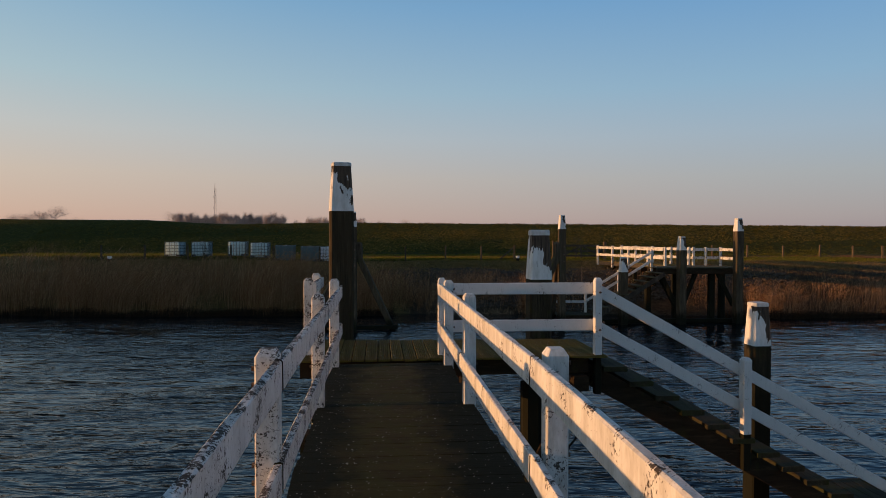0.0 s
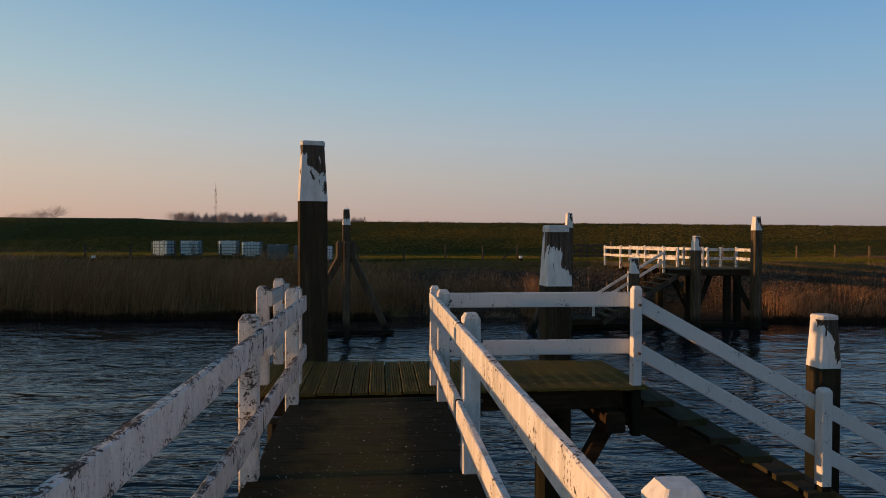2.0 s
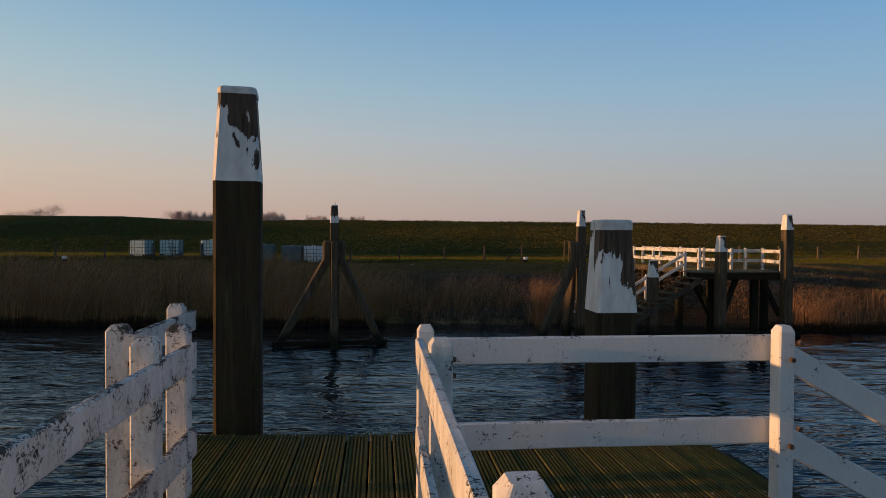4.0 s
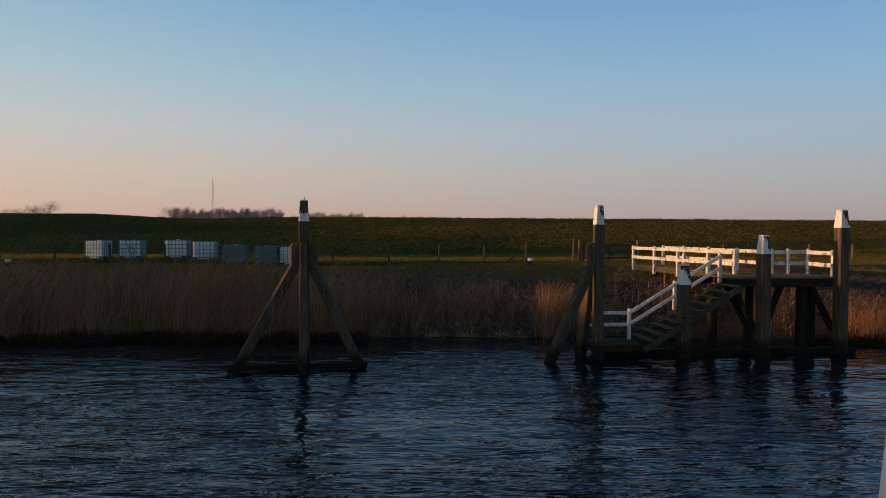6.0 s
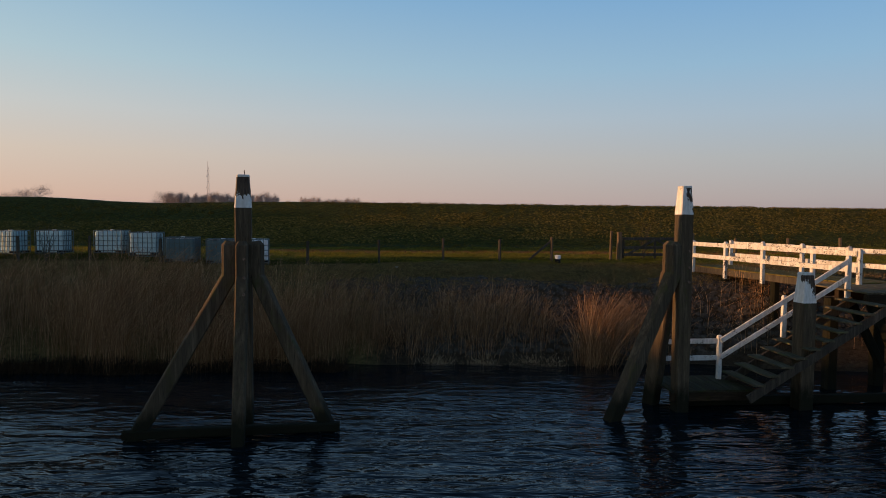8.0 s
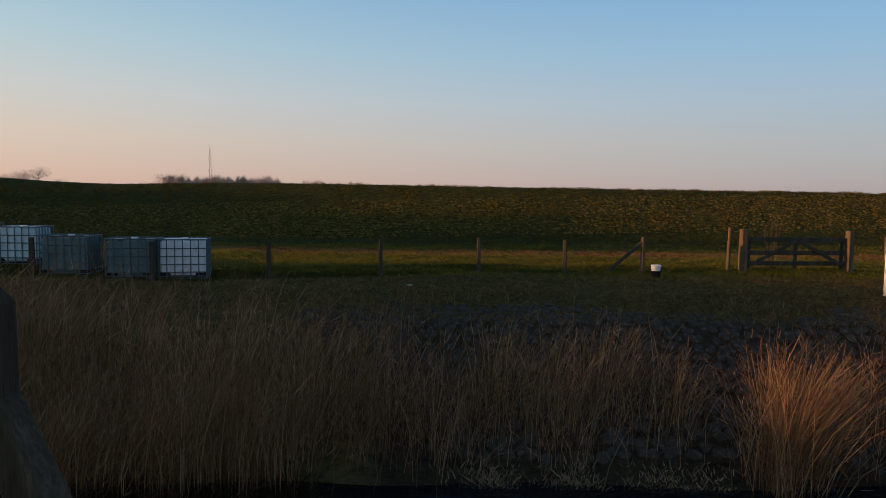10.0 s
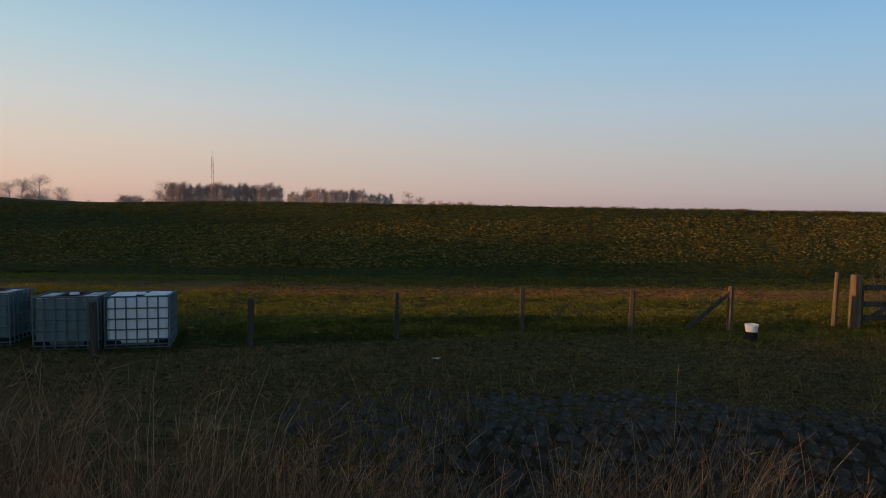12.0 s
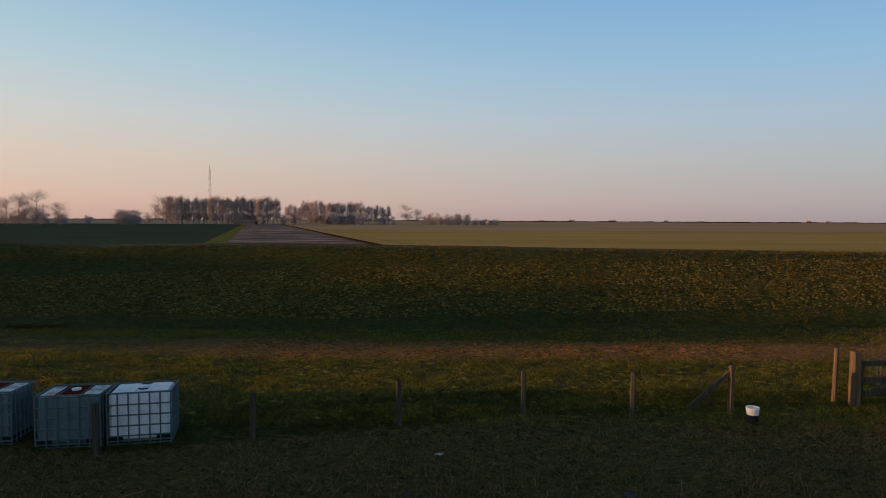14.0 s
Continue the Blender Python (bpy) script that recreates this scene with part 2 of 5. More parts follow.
def trodden(mat):
    """Black-green moss along both edges of the walkway, worn brown where people walk."""
    tree = mat.node_tree
    bsdf = tree.nodes["Principled BSDF"]
    old = bsdf.inputs["Base Color"].links[0].from_socket
    where_at = tree.nodes.new("ShaderNodeTexCoord")
    across = tree.nodes.new("ShaderNodeVectorMath")
    across.operation = "DOT_PRODUCT"
    across.inputs[1].default_value = (math.cos(radians(6)), math.sin(radians(6)), 0)
    tree.links.new(where_at.outputs["Object"], across.inputs[0])
    stir = tree.nodes.new("ShaderNodeTexNoise")
    stir.inputs["Scale"].default_value, stir.inputs["Detail"].default_value, stir.inputs["Roughness"].default_value = 2.6, 7.0, 0.72
    tree.links.new(where_at.outputs["Object"], stir.inputs["Vector"])
    off = tree.nodes.new("ShaderNodeMath")
    off.operation = "ABSOLUTE"
    tree.links.new(across.outputs["Value"], off.inputs[0])
    ragged = tree.nodes.new("ShaderNodeMath")
    ragged.operation = "ADD"
    tree.links.new(off.outputs[0], ragged.inputs[0])
    tree.links.new(stir.outputs["Fac"], ragged.inputs[1])
    edge = tree.nodes.new("ShaderNodeValToRGB")
    edge.color_ramp.elements[0].position, edge.color_ramp.elements[0].color = 0.70, (0, 0, 0, 1)
    edge.color_ramp.elements[1].position, edge.color_ramp.elements[1].color = 0.98, (1, 1, 1, 1)
    tree.links.new(ragged.outputs[0], edge.inputs["Fac"])
    worn = tree.nodes.new("ShaderNodeMix")
    worn.data_type, worn.blend_type = "RGBA", "ADD"
    worn.inputs[0].default_value = 0.6
    worn.inputs[7].default_value = (0.028, 0.020, 0.006, 1)
    tree.links.new(old, worn.inputs[6])
    over = tree.nodes.new("ShaderNodeMix")
    over.data_type = "RGBA"
    tree.links.new(edge.outputs["Color"], over.inputs[0])
    tree.links.new(worn.outputs[2], over.inputs[6])
    over.inputs[7].default_value = (0.009, 0.010, 0.003, 1)
    tree.links.new(over.outputs[2], bsdf.inputs["Base Color"])


trodden(M_WALK)
droppings(M_WALK, 15.0, 0.085)
droppings(M_WALK, 34.0, 0.12)
droppings(M_DECK, 11.0, 0.10)
droppings(M_DECK, 28.0, 0.13)
M_TREAD = old_wood("mossy_tread_wood", (0.036, 0.032, 0.020), (0.155, 0.132, 0.084), (0.085, 0.09, 0.034), 0.5, (1, 0.06, 1))
M_LANDING = old_wood("dark_landing_wood", (0.015, 0.014, 0.008), (0.060, 0.052, 0.030), (0.034, 0.038, 0.012), 0.48, (1, 0.06, 1))
# darkened a little, as the posts it serves stand in shade
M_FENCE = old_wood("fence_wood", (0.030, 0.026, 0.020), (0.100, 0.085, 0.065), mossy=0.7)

# lighter copy of the fence wood: low sunlight put into the colour
M_SUNLIT_POST = old_wood("pale_fence_wood", (0.058, 0.042, 0.026), (0.19, 0.138, 0.084), mossy=0.75)


def bolt_material():
    n = Nodes("rusty_bolt", 0.6, 0.7)
    return n.done(n.ramp(n.noise(60), (0.35, (0.10, 0.045, 0.02)), (0.7, (0.28, 0.22, 0.18))), n.noise(120), 0.3, 0.002)


M_BOLT = bolt_material()
M_BLACK_CABLE = old_wood("black_cable", (0.008, 0.008, 0.008), (0.016, 0.016, 0.016), (0.012, 0.012, 0.012))


def water_material():
    n = Nodes("canal_water", 0.02, gloss=0.5)
    n.bsdf.inputs["IOR"].default_value = 1.333
    ripple = n.noise(0.95, (0.42, 1.5, 1), 2, 0.5, 1.6)
    middle = n.noise(2.6, (0.42, 1.5, 1), 2, 0.5, 1.2)
    fine = n.noise(7.5, (0.5, 1.4, 1), 2, 0.5, 0.8)
    gusts = n.ramp(n.noise(0.16, (0.7, 1.5, 1), 4, 0.6, 0.6), (0.36, 0.35), (0.60, 1.15))
    lee = n.math("MULTIPLY", n.ramp(n.math("MULTIPLY", n.add("SeparateXYZ", Vector=n.coords()).outputs[1], 0.025), (0.2, 0.6), (0.42, 0.98), (0.70, 0.98), (0.88, 0.34)), 1.35)
    sum_of = n.math("ADD", n.math("MULTIPLY", ripple, 1.1), n.math("ADD", n.math("MULTIPLY", middle, 0.34), n.math("MULTIPLY", fine, 0.055)))
    open_side = n.ramp(n.math("ADD", n.math("MULTIPLY", n.add("SeparateXYZ", Vector=n.coords()).outputs[0], 0.025), 0.4), (0.50, 0.62), (0.72, 0.42))
    height = n.math("MULTIPLY", n.math("MULTIPLY", sum_of, 1.6), n.math("MULTIPLY", n.math("MULTIPLY", gusts, lee), open_side))
    return n.done((0.003, 0.008, 0.012), height, 1.0, 0.105)


M_WATER = water_material()


def puddle_material():
    n = Nodes("puddle_water", 0.06, gloss=0.5)
    return n.done((0.012, 0.010, 0.008), n.noise(3.0, (1, 1, 1), 2), 0.05, 0.01)


M_PUDDLE = puddle_material()


def ground_material():
    n = Nodes("meadow_ground", 0.95)
    tuft = n.noise(6.0, (0.6, 1.5, 1), 8, 0.8)
    wide = n.noise(0.8, (0.5, 2.2, 1), 6, 0.7)
    green = n.ramp(tuft, (0.38, (0.012, 0.015, 0.002)), (0.52, (0.050, 0.050, 0.006)), (0.64, (0.17, 0.13, 0.020)))
    dry = n.ramp(tuft, (0.38, (0.028, 0.020, 0.005)), (0.64, (0.19, 0.125, 0.034)))
    colour = n.mix(n.ramp(wide, (0.44, 0.0), (0.66, 0.6)), green, dry)
    place = n.add("SeparateXYZ", Vector=n.coords()).outputs
    along = n.math("ADD", place[1], n.math("MULTIPLY", n.noise(0.25, (1, 1, 1), 3), 2.4))
    # darker green at the dike's foot and under its crest, tuft colours only between
    deep_green = n.ramp(tuft, (0.38, (0.015, 0.018, 0.003)), (0.55, (0.050, 0.056, 0.009)), (0.7, (0.115, 0.108, 0.021)))
    tufted = n.ramp(n.math("MULTIPLY", n.math("SUBTRACT", along, 50.0), 0.0625), (0.30, 1.0), (0.36, 0.0), (0.47, 0.0), (0.54, 1.0), (0.66, 1.0), (0.76, 0.15))
    colour = n.mix(tufted, deep_green, colour)
    track = n.ramp(n.math("MULTIPLY", n.math("ABSOLUTE", n.math("SUBTRACT", along, 52.4)), 0.5), (0.35, 1.0), (0.85, 0.0))
    # the track's brown fades towards -x
    worn = n.ramp(n.math("ADD", n.math("MULTIPLY", place[0], 0.025), 0.5), (0.16, 0.2), (0.34, 0.85))
    colour = n.mix(n.math("MULTIPLY", track, worn), colour, n.ramp(tuft, (0.35, (0.11, 0.046, 0.012)), (0.68, (0.46, 0.21, 0.060))))
    mud = n.ramp(n.math("MULTIPLY", along, 0.02), (0.80, 1.0), (0.88, 0.0))
    colour = n.mix(mud, colour, n.ramp(tuft, (0.36, (0.045, 0.036, 0.012)), (0.68, (0.24, 0.18, 0.068))))
    soil = n.math("MULTIPLY", n.ramp(n.math("MULTIPLY", along, 0.02), (0.822, 1.0), (0.846, 0.0)), n.ramp(n.math("ADD", n.math("MULTIPLY", place[0], 0.1), 0.5), (0.24, 0.0), (0.32, 1.0)))
    colour = n.mix(soil, colour, n.ramp(tuft, (0.35, (0.022, 0.016, 0.010)), (0.7, (0.09, 0.066, 0.040))))
    return n.done(colour, n.noise(9, (1, 1, 1), 7, 0.75), 0.9, 0.08)


M_GROUND = ground_material()


def field_material(name, a, b, scale, stretch=(1, 1, 1), rough=0.95):
    n = Nodes(name, rough, gloss=0.0)
    f = n.noise(scale, stretch, 6, 0.65)
    return n.done(n.ramp(f, (0.3, a), (0.7, b)), f, 0.3, 0.2)


def leaf_material(name, a, b, passing=0.3):
    """Dry blades that let some light through; colour differs from blade to blade."""
    n = Nodes(name, 0.75)
    middle = tuple(p * 0.72 + q * 0.28 for p, q in zip(a, b))
    colour = n.mix(n.math("MULTIPLY", n.noise(1.1, (1, 1, 0.3), 2), 0.6), n.ramp(n.island(), (0.0, a), (0.62, middle), (1.0, b)), a)
    mat = n.done(colour)
    glow = n.add("BsdfTranslucent", Color=colour)
    both_ways = n.tree.nodes.new("ShaderNodeMixShader")
    both_ways.inputs[0].default_value = passing
    n.tree.links.new(n.bsdf.outputs[0], both_ways.inputs[1])
    n.tree.links.new(glow.outputs[0], both_ways.inputs[2])
    n.tree.links.new(both_ways.outputs[0], n.tree.nodes["Material Output"].inputs["Surface"])
    return mat


M_REED = leaf_material("dry_reed", (0.17, 0.080, 0.034), (0.93, 0.60, 0.32))
M_GRASS = leaf_material("meadow_grass", (0.052, 0.046, 0.007), (0.30, 0.205, 0.038))
M_DRYGRASS = leaf_material("dry_bank_grass", (0.085, 0.056, 0.021), (0.58, 0.41, 0.19))
M_MAT = leaf_material("brown_olive_turf", (0.10, 0.074, 0.025), (0.52, 0.37, 0.15))
M_MEADOW = leaf_material("short_meadow_grass", (0.080, 0.083, 0.010), (0.48, 0.385, 0.062), 0.5)
M_LUSH = leaf_material("dark_green_grass", (0.028, 0.036, 0.006), (0.15, 0.135, 0.024))
M_STRAW = leaf_material("bleached_reed_litter", (0.28, 0.20, 0.12), (0.70, 0.56, 0.38))


# ---- building helpers ----
def part(name, bm, material, parent=None, label="", smooth=False):
    me = bpy.data.meshes.new(name)
    if smooth:
        for f in bm.faces:
            f.smooth = True
    bm.to_mesh(me)
    bm.free()
    me.materials.append(material)
    ob = new(name, me)
    if parent is not None:
        ob.parent = parent
    if label:
        ob["label"] = label
    return ob


def thing(name, label, category, group="", kind="", at=(0, 0, 0)):
    ob = tagged(new(name), label, category, group, kind)
    ob.location = at
    ob.empty_display_size = 0.2
    return ob


def prism(bm, lower, upper):
    """A closed solid between two rings of points."""
    a = [bm.verts.new(p) for p in lower]
    b = [bm.verts.new(p) for p in upper]
    n = len(a)
    bm.faces.new(a[::-1])
    bm.faces.new(b)
    for i in range(n):
        bm.faces.new((a[i], a[(i + 1) % n], b[(i + 1) % n], b[i]))
    return bm


def ring(w, d, z, cut=0.0, shift=(0, 0)):
    """A rectangle with cut corners at height z."""
    x, y = w / 2, d / 2
    c = min(cut, x * 0.9, y * 0.9)
    if c <= 0:
        pts = ((-x, -y), (x, -y), (x, y), (-x, y))
    else:
        pts = ((-x + c, -y), (x - c, -y), (x, -y + c), (x, y - c), (x - c, y), (-x + c, y), (-x, y - c), (-x, -y + c))
    return [Vector((bearing + shift[0], py + shift[1], z)) for bearing, py in pts]


def stack(rings):
    """A solid through a pile of rings."""
    bm = bmesh.new()
    rows = [[bm.verts.new(p) for p in r] for r in rings]
    n = len(rows[0])
    bm.faces.new(rows[0][::-1])
    bm.faces.new(rows[-1])
    for a, b in zip(rows, rows[1:]):
        for i in range(n):
            bm.faces.new((a[i], a[(i + 1) % n], b[(i + 1) % n], b[i]))
    return bm


def beam(p, q, w, h, cut=0.006, up=(0, 0, 1), wobble=0.0, rng=None):
    """A timber from p to q; w across, h along up; edges cut and, if asked, slightly uneven."""
    p, q = Vector(p), Vector(q)
    axis = (q - p).normalized()
    side = axis.cross(Vector(up)).normalized()
    top = side.cross(axis).normalized()
    x, y, c = w / 2, h / 2, cut
    shape = ((-x + c, -y), (x - c, -y), (x, -y + c), (x, y - c), (x - c, y), (-x + c, y), (-x, y - c), (-x, -y + c))
    steps = 2 if wobble == 0 else max(2, int((q - p).length / 0.35) + 1)
    rings = []
    for i in range(steps):
        o = p.lerp(q, i / (steps - 1))
        r = []
        for a, b in shape:
            j = (rng.uniform(-wobble, wobble), rng.uniform(-wobble, wobble)) if wobble else (0, 0)
            r.append(o + side * (a + j[0]) + top * (b + j[1]))
        rings.append(r)
    return stack(rings)


def rod(points, radius, sides=6, taper=1.0):
    """A round bar along points."""
    rings = []
    pts = [Vector(p) for p in points]
    for i, p in enumerate(pts):
        d = (pts[min(i + 1, len(pts) - 1)] - pts[max(i - 1, 0)]).normalized()
        side = d.orthogonal().normalized()
        other = d.cross(side)
        r = radius * (1 + (taper - 1) * i / (len(pts) - 1))
        rings.append([p + (side * math.cos(k * math.tau / sides) + other * math.sin(k * math.tau / sides)) * r for k in range(sides)])
    return stack(rings)


def join(*bms):
    out = bmesh.new()
    for b in bms:
        me = bpy.data.meshes.new("tmp")
        b.to_mesh(me)
        b.free()
        out.from_mesh(me)
        bpy.data.meshes.remove(me)
    return out


def raw_mesh(name, verts, faces, material, smooth=False):
    me = bpy.data.meshes.new(name)
    me.from_pydata(verts, [], faces)
    me.materials.append(material)
    if smooth:
        me.polygons.foreach_set("use_smooth", [True] * len(me.polygons))
    return new(name, me)


def sheet(name, xs, ys, zs, material, smooth=True):
    """A height field over the lines xs and ys; zs has one row for each y."""
    xx, yy = np.meshgrid(xs, ys)
    v = np.stack([xx, yy, zs], -1).reshape(-1, 3)
    nx, ny = len(xs), len(ys)
    i = (np.arange(ny - 1)[:, None] * nx + np.arange(nx - 1)[None, :]).reshape(-1)
    f = np.stack([i, i + 1, i + nx + 1, i + nx], -1)
    me = bpy.data.meshes.new(name)
    me.vertices.add(len(v))
    me.vertices.foreach_set("co", v.astype(np.float32).ravel())
    me.loops.add(f.size)
    me.loops.foreach_set("vertex_index", f.astype(np.int32).ravel())
    me.polygons.add(len(f))
    me.polygons.foreach_set("loop_start", np.arange(0, f.size, 4, dtype=np.int32))
    me.update(calc_edges=True)
    me.validate()
    if smooth:
        me.polygons.foreach_set("use_smooth", [True] * len(me.polygons))
    me.materials.append(material)
    return new(name, me)


# ---- ground, dike and canal ----
def lump(x, y, cell, seed):
    """Smooth value noise from -1 to 1, for whole arrays."""
    u, v = np.asarray(x) / cell, np.asarray(y) / cell
    i, j = np.floor(u), np.floor(v)
    fu, fv = u - i, v - j
    fu, fv = fu * fu * (3 - 2 * fu), fv * fv * (3 - 2 * fv)

    def h(a, b):
        n = np.sin(a * 127.1 + b * 311.7 + seed * 74.7) * 43758.5453
        return (n - np.floor(n)) * 2 - 1

    return (h(i, j) * (1 - fu) + h(i + 1, j) * fu) * (1 - fv) + (h(i, j + 1) * (1 - fu) + h(i + 1, j + 1) * fu) * fv


def shore(x):
    """The y at which the far bank leaves the water."""
    x = np.asarray(x, float)
    # the last term adds unseen land under the shading thicket
    return 36.6 - 1.0 * np.clip((np.abs(x - 2.5) - 6) / 6, 0, 1) - 19.0 * np.clip((-54 - x) / 3, 0, 1)


def height(x, y):
    x, y = np.asarray(x, float), np.asarray(y, float)
    s = shore(x) + 0.25 * lump(x, y * 0, 2.3, 1)
    toe = 55.2 - 0.07 * np.clip(x, -60, 60)
    crest = toe + 7.2
    top = 5.74 - 0.007 * np.clip(x, -80, 80) - 0.18 * np.exp(-(((x + 21) / 5) ** 2)) + 0.15 * np.clip((-26 - x) / 5, 0, 1)
    bearing = np.stack([np.full_like(y, -4000), np.full_like(y, -17.0), np.full_like(y, -13.5), s - 3.2, s, s + 3.1, s + 5.0, np.full_like(y, 44.0), toe - 1.5, toe + 0.6, crest - 0.5, crest + 0.3, crest + 2.6, crest + 10.5, np.full_like(y, 5000)])
    pz = [2.6, 2.6, -1.3, -1.3, 0.0, 2.2, 2.62, 2.80, 2.84, 3.05, None, None, None, 0.15, 0.1]
    z = np.full_like(y, 2.6)
    for k in range(len(pz) - 1):
        a, b = bearing[k], bearing[k + 1]
        za = top - 0.06 if k == 10 else top if k in (11, 12) else pz[k]
        zb = top - 0.06 if k + 1 == 10 else top if k + 1 in (11, 12) else pz[k + 1]
        w = np.clip((y - a) / (b - a), 0, 1)
        z = np.where((y >= a) & (y <= b), za + (zb - za) * w, z)
    rough = np.clip((y - 36.5) / 3, 0, 1) * np.clip((90 - y) / 20, 0, 1) * np.clip((120 - np.abs(x)) / 40, 0, 1)
    rows = np.clip((y - 55.8) / 1.2, 0, 1) * np.clip((60.2 - y) / 1.4, 0, 1)
    return z + rough * ((0.016 + 0.030 * rows) * lump(x + 0.5 * y, y * 1.5, 0.42, 2) + 0.015 * lump(x, y, 0.9, 3) * np.clip((62.3 - y) / 2 + 0.3, 0.3, 1) + 0.02 * lump(x, y, 3.1, 4)) + 0.24 * np.clip((-7 - x) / 7, 0, 1) * np.clip((y - 40) / 2, 0, 1) * np.clip((54 - y) / 6, 0, 1)


def spaced(*runs):
    out = []
    for a, b, step in runs:
        out.extend(np.arange(a, b, step))
    return np.array(out + [runs[-1][1]])


gx = spaced((-4500, -600, 300), (-600, -120, 40), (-120, -40, 2.0), (-40, 40, 0.22), (40, 120, 2.0), (120, 600, 40), (600, 4500, 300))
gy = spaced((-1500, -60, 120), (-60, -10, 2), (-10, 30, 4), (30, 44, 0.2), (44, 66, 0.22), (66, 90, 1.0), (90, 400, 20), (400, 4700, 100))
gxx, gyy = np.meshgrid(gx, gy)
ground = sheet("ground", gx, gy, height(gxx, gyy), M_GROUND)
tagged(ground, "grassy canal bank and dike with a worn brown track", "ground", kind="structure")

wx = spaced((-1500, -60, 60), (-60, 60, 0.22), (60, 1500, 60))
wy = spaced((-14, 0, 1.0), (0, 37.5, 0.18))
wxx, wyy = np.meshgrid(wx, wy)
calm = np.clip((70 - np.abs(wxx)) / 20, 0, 1)
waves = 0.018 * lump(wxx * 0.55 + wyy * 0.12, wyy * 1.3, 0.9, 7) + 0.012 * lump(wxx * 0.6 - wyy * 0.2, wyy * 1.2, 0.5, 8)
water = sheet("water", wx, wy, waves * calm, M_WATER)
tagged(water, "dark rippled canal water that mirrors the evening sky", "water", kind="structure")

# ---- the near jetty ----
PIER = Matrix.Translation((-0.67, 8.05, 0)) @ Matrix.Rotation(radians(6.0), 4, "Z")
DECK = 2.86


def pier(a, b, z):
    return PIER @ Vector((a, b, z))


def edge_right(b):
    """The walkway's right edge, which flares a little away from the platform."""
    return 0.79 + 0.035 * min(4.0, max(0.0, -2.0 - b))


RNG = random.Random(5)


def post_mesh(w, top, bottom, cut=0.008):
    """A square post with a bevelled head."""
    rings = [ring(w, w, bottom, cut)]
    n = 4
    for i in range(1, n):
        rings.append(ring(w, w, bottom + (top - 0.05 - bottom) * i / n, cut))
    rings += [ring(w, w, top - 0.035, cut), ring(w * 0.62, w * 0.62, top, cut * 0.6)]
    return stack(rings)


def bolts(parent, places, direction, size=0.016):
    for p in places:
        d = Vector(direction).normalized()
        p = Vector(p)
        part("bolt", rod((p - d * 0.005, p + d * 0.018), size, 6), M_BOLT, parent)


def railing(label, posts, rails, group="", post_w=0.116, thick=0.042, tall=0.155, paint=None, rail_cut=0.007, turn=6.0, feet=0.0):
    """posts: (x, y, top, bottom); rails: (p, q) centre lines. One thing."""
    paint = paint or M_PAINT
    t = thing("railing", label, "railing", group, at=(posts[0][0], posts[0][1], posts[0][3]))
    back = Matrix.Translation(t.location).inverted()
    for x, y, top, bottom in posts:
        bm = post_mesh(post_w, top, bottom)
        bm.transform(back @ Matrix.Translation((x, y, 0)) @ Matrix.Rotation(radians(turn + RNG.uniform(-1.5, 1.5)), 4, "Z"))
        part("post", bm, paint, t)
        if feet:
            bm = stack([ring(post_w * 0.96, post_w * 0.96, bottom - feet, 0.01), ring(post_w * 0.96, post_w * 0.96, bottom + 0.005, 0.01)])
            bm.transform(back @ Matrix.Translation((x, y, 0)) @ Matrix.Rotation(radians(turn), 4, "Z"))
            part("post_foot", bm, M_PILE, t, "unpainted wooden foot of a post")
    for p, q in rails:
        p, q = Vector(p), Vector(q)
        gap = (q - p).normalized() * RNG.uniform(0.004, 0.012)
        drop = Vector((0, 0, RNG.uniform(-0.006, 0.006)))
        p, q = p + gap + drop, q - gap + Vector((0, 0, RNG.uniform(-0.006, 0.006)))
        bm = beam(p, q, thick, tall, rail_cut, wobble=0.0025, rng=RNG)
        bm.transform(back)
        part("rail", bm, paint, t)
    return t


def both(p, q, low=3.24, high=3.742):
    """The centre lines of an upper and a lower rail over the plan line p, q."""
    return [((*p, high), (*q, high)), ((*p, low), (*q, low))]


def walk_side(side):
    """Posts and rails along one side of the walkway."""
    posts, line = [], []
    for b in (-0.20, -2.04, -4.88, -7.7, -10.4):
        a = 0.76 if side > 0 else -0.675 + (0.02 if b > -1 else 0)
        tall = 3.90 if side < 0 and b > -1 else 3.88
        if -5 < b < -4:
            a, tall = (a + 0.042, 3.85) if side > 0 else (a + 0.024, 3.87)
        p = pier(a, b, 0)
        posts.append((p.x, p.y, tall, DECK - 0.42))
        inward = 0.075 if side > 0 and b < -7 else 0.0
        q = pier(0.677 * side + (0.082 if side < 0 else 0) - inward, b - 0.06, 0)
        line.append((q.x, q.y))
    first = pier(0.68 if side > 0 else -0.61, 0.20 if side > 0 else 0.42, 0)
    line[0] = (first.x, first.y)
    highs = [3.742] * 5 if side > 0 else [3.702, 3.714, 3.742, 3.742, 3.742]
    rails = []
    for p, q, hp, hq in zip(line, line[1:], highs, highs[1:]):
        rails += [((*p, hp), (*q, hq)), ((*p, hp - 0.502), (*q, hq - 0.502))]
    return posts, rails


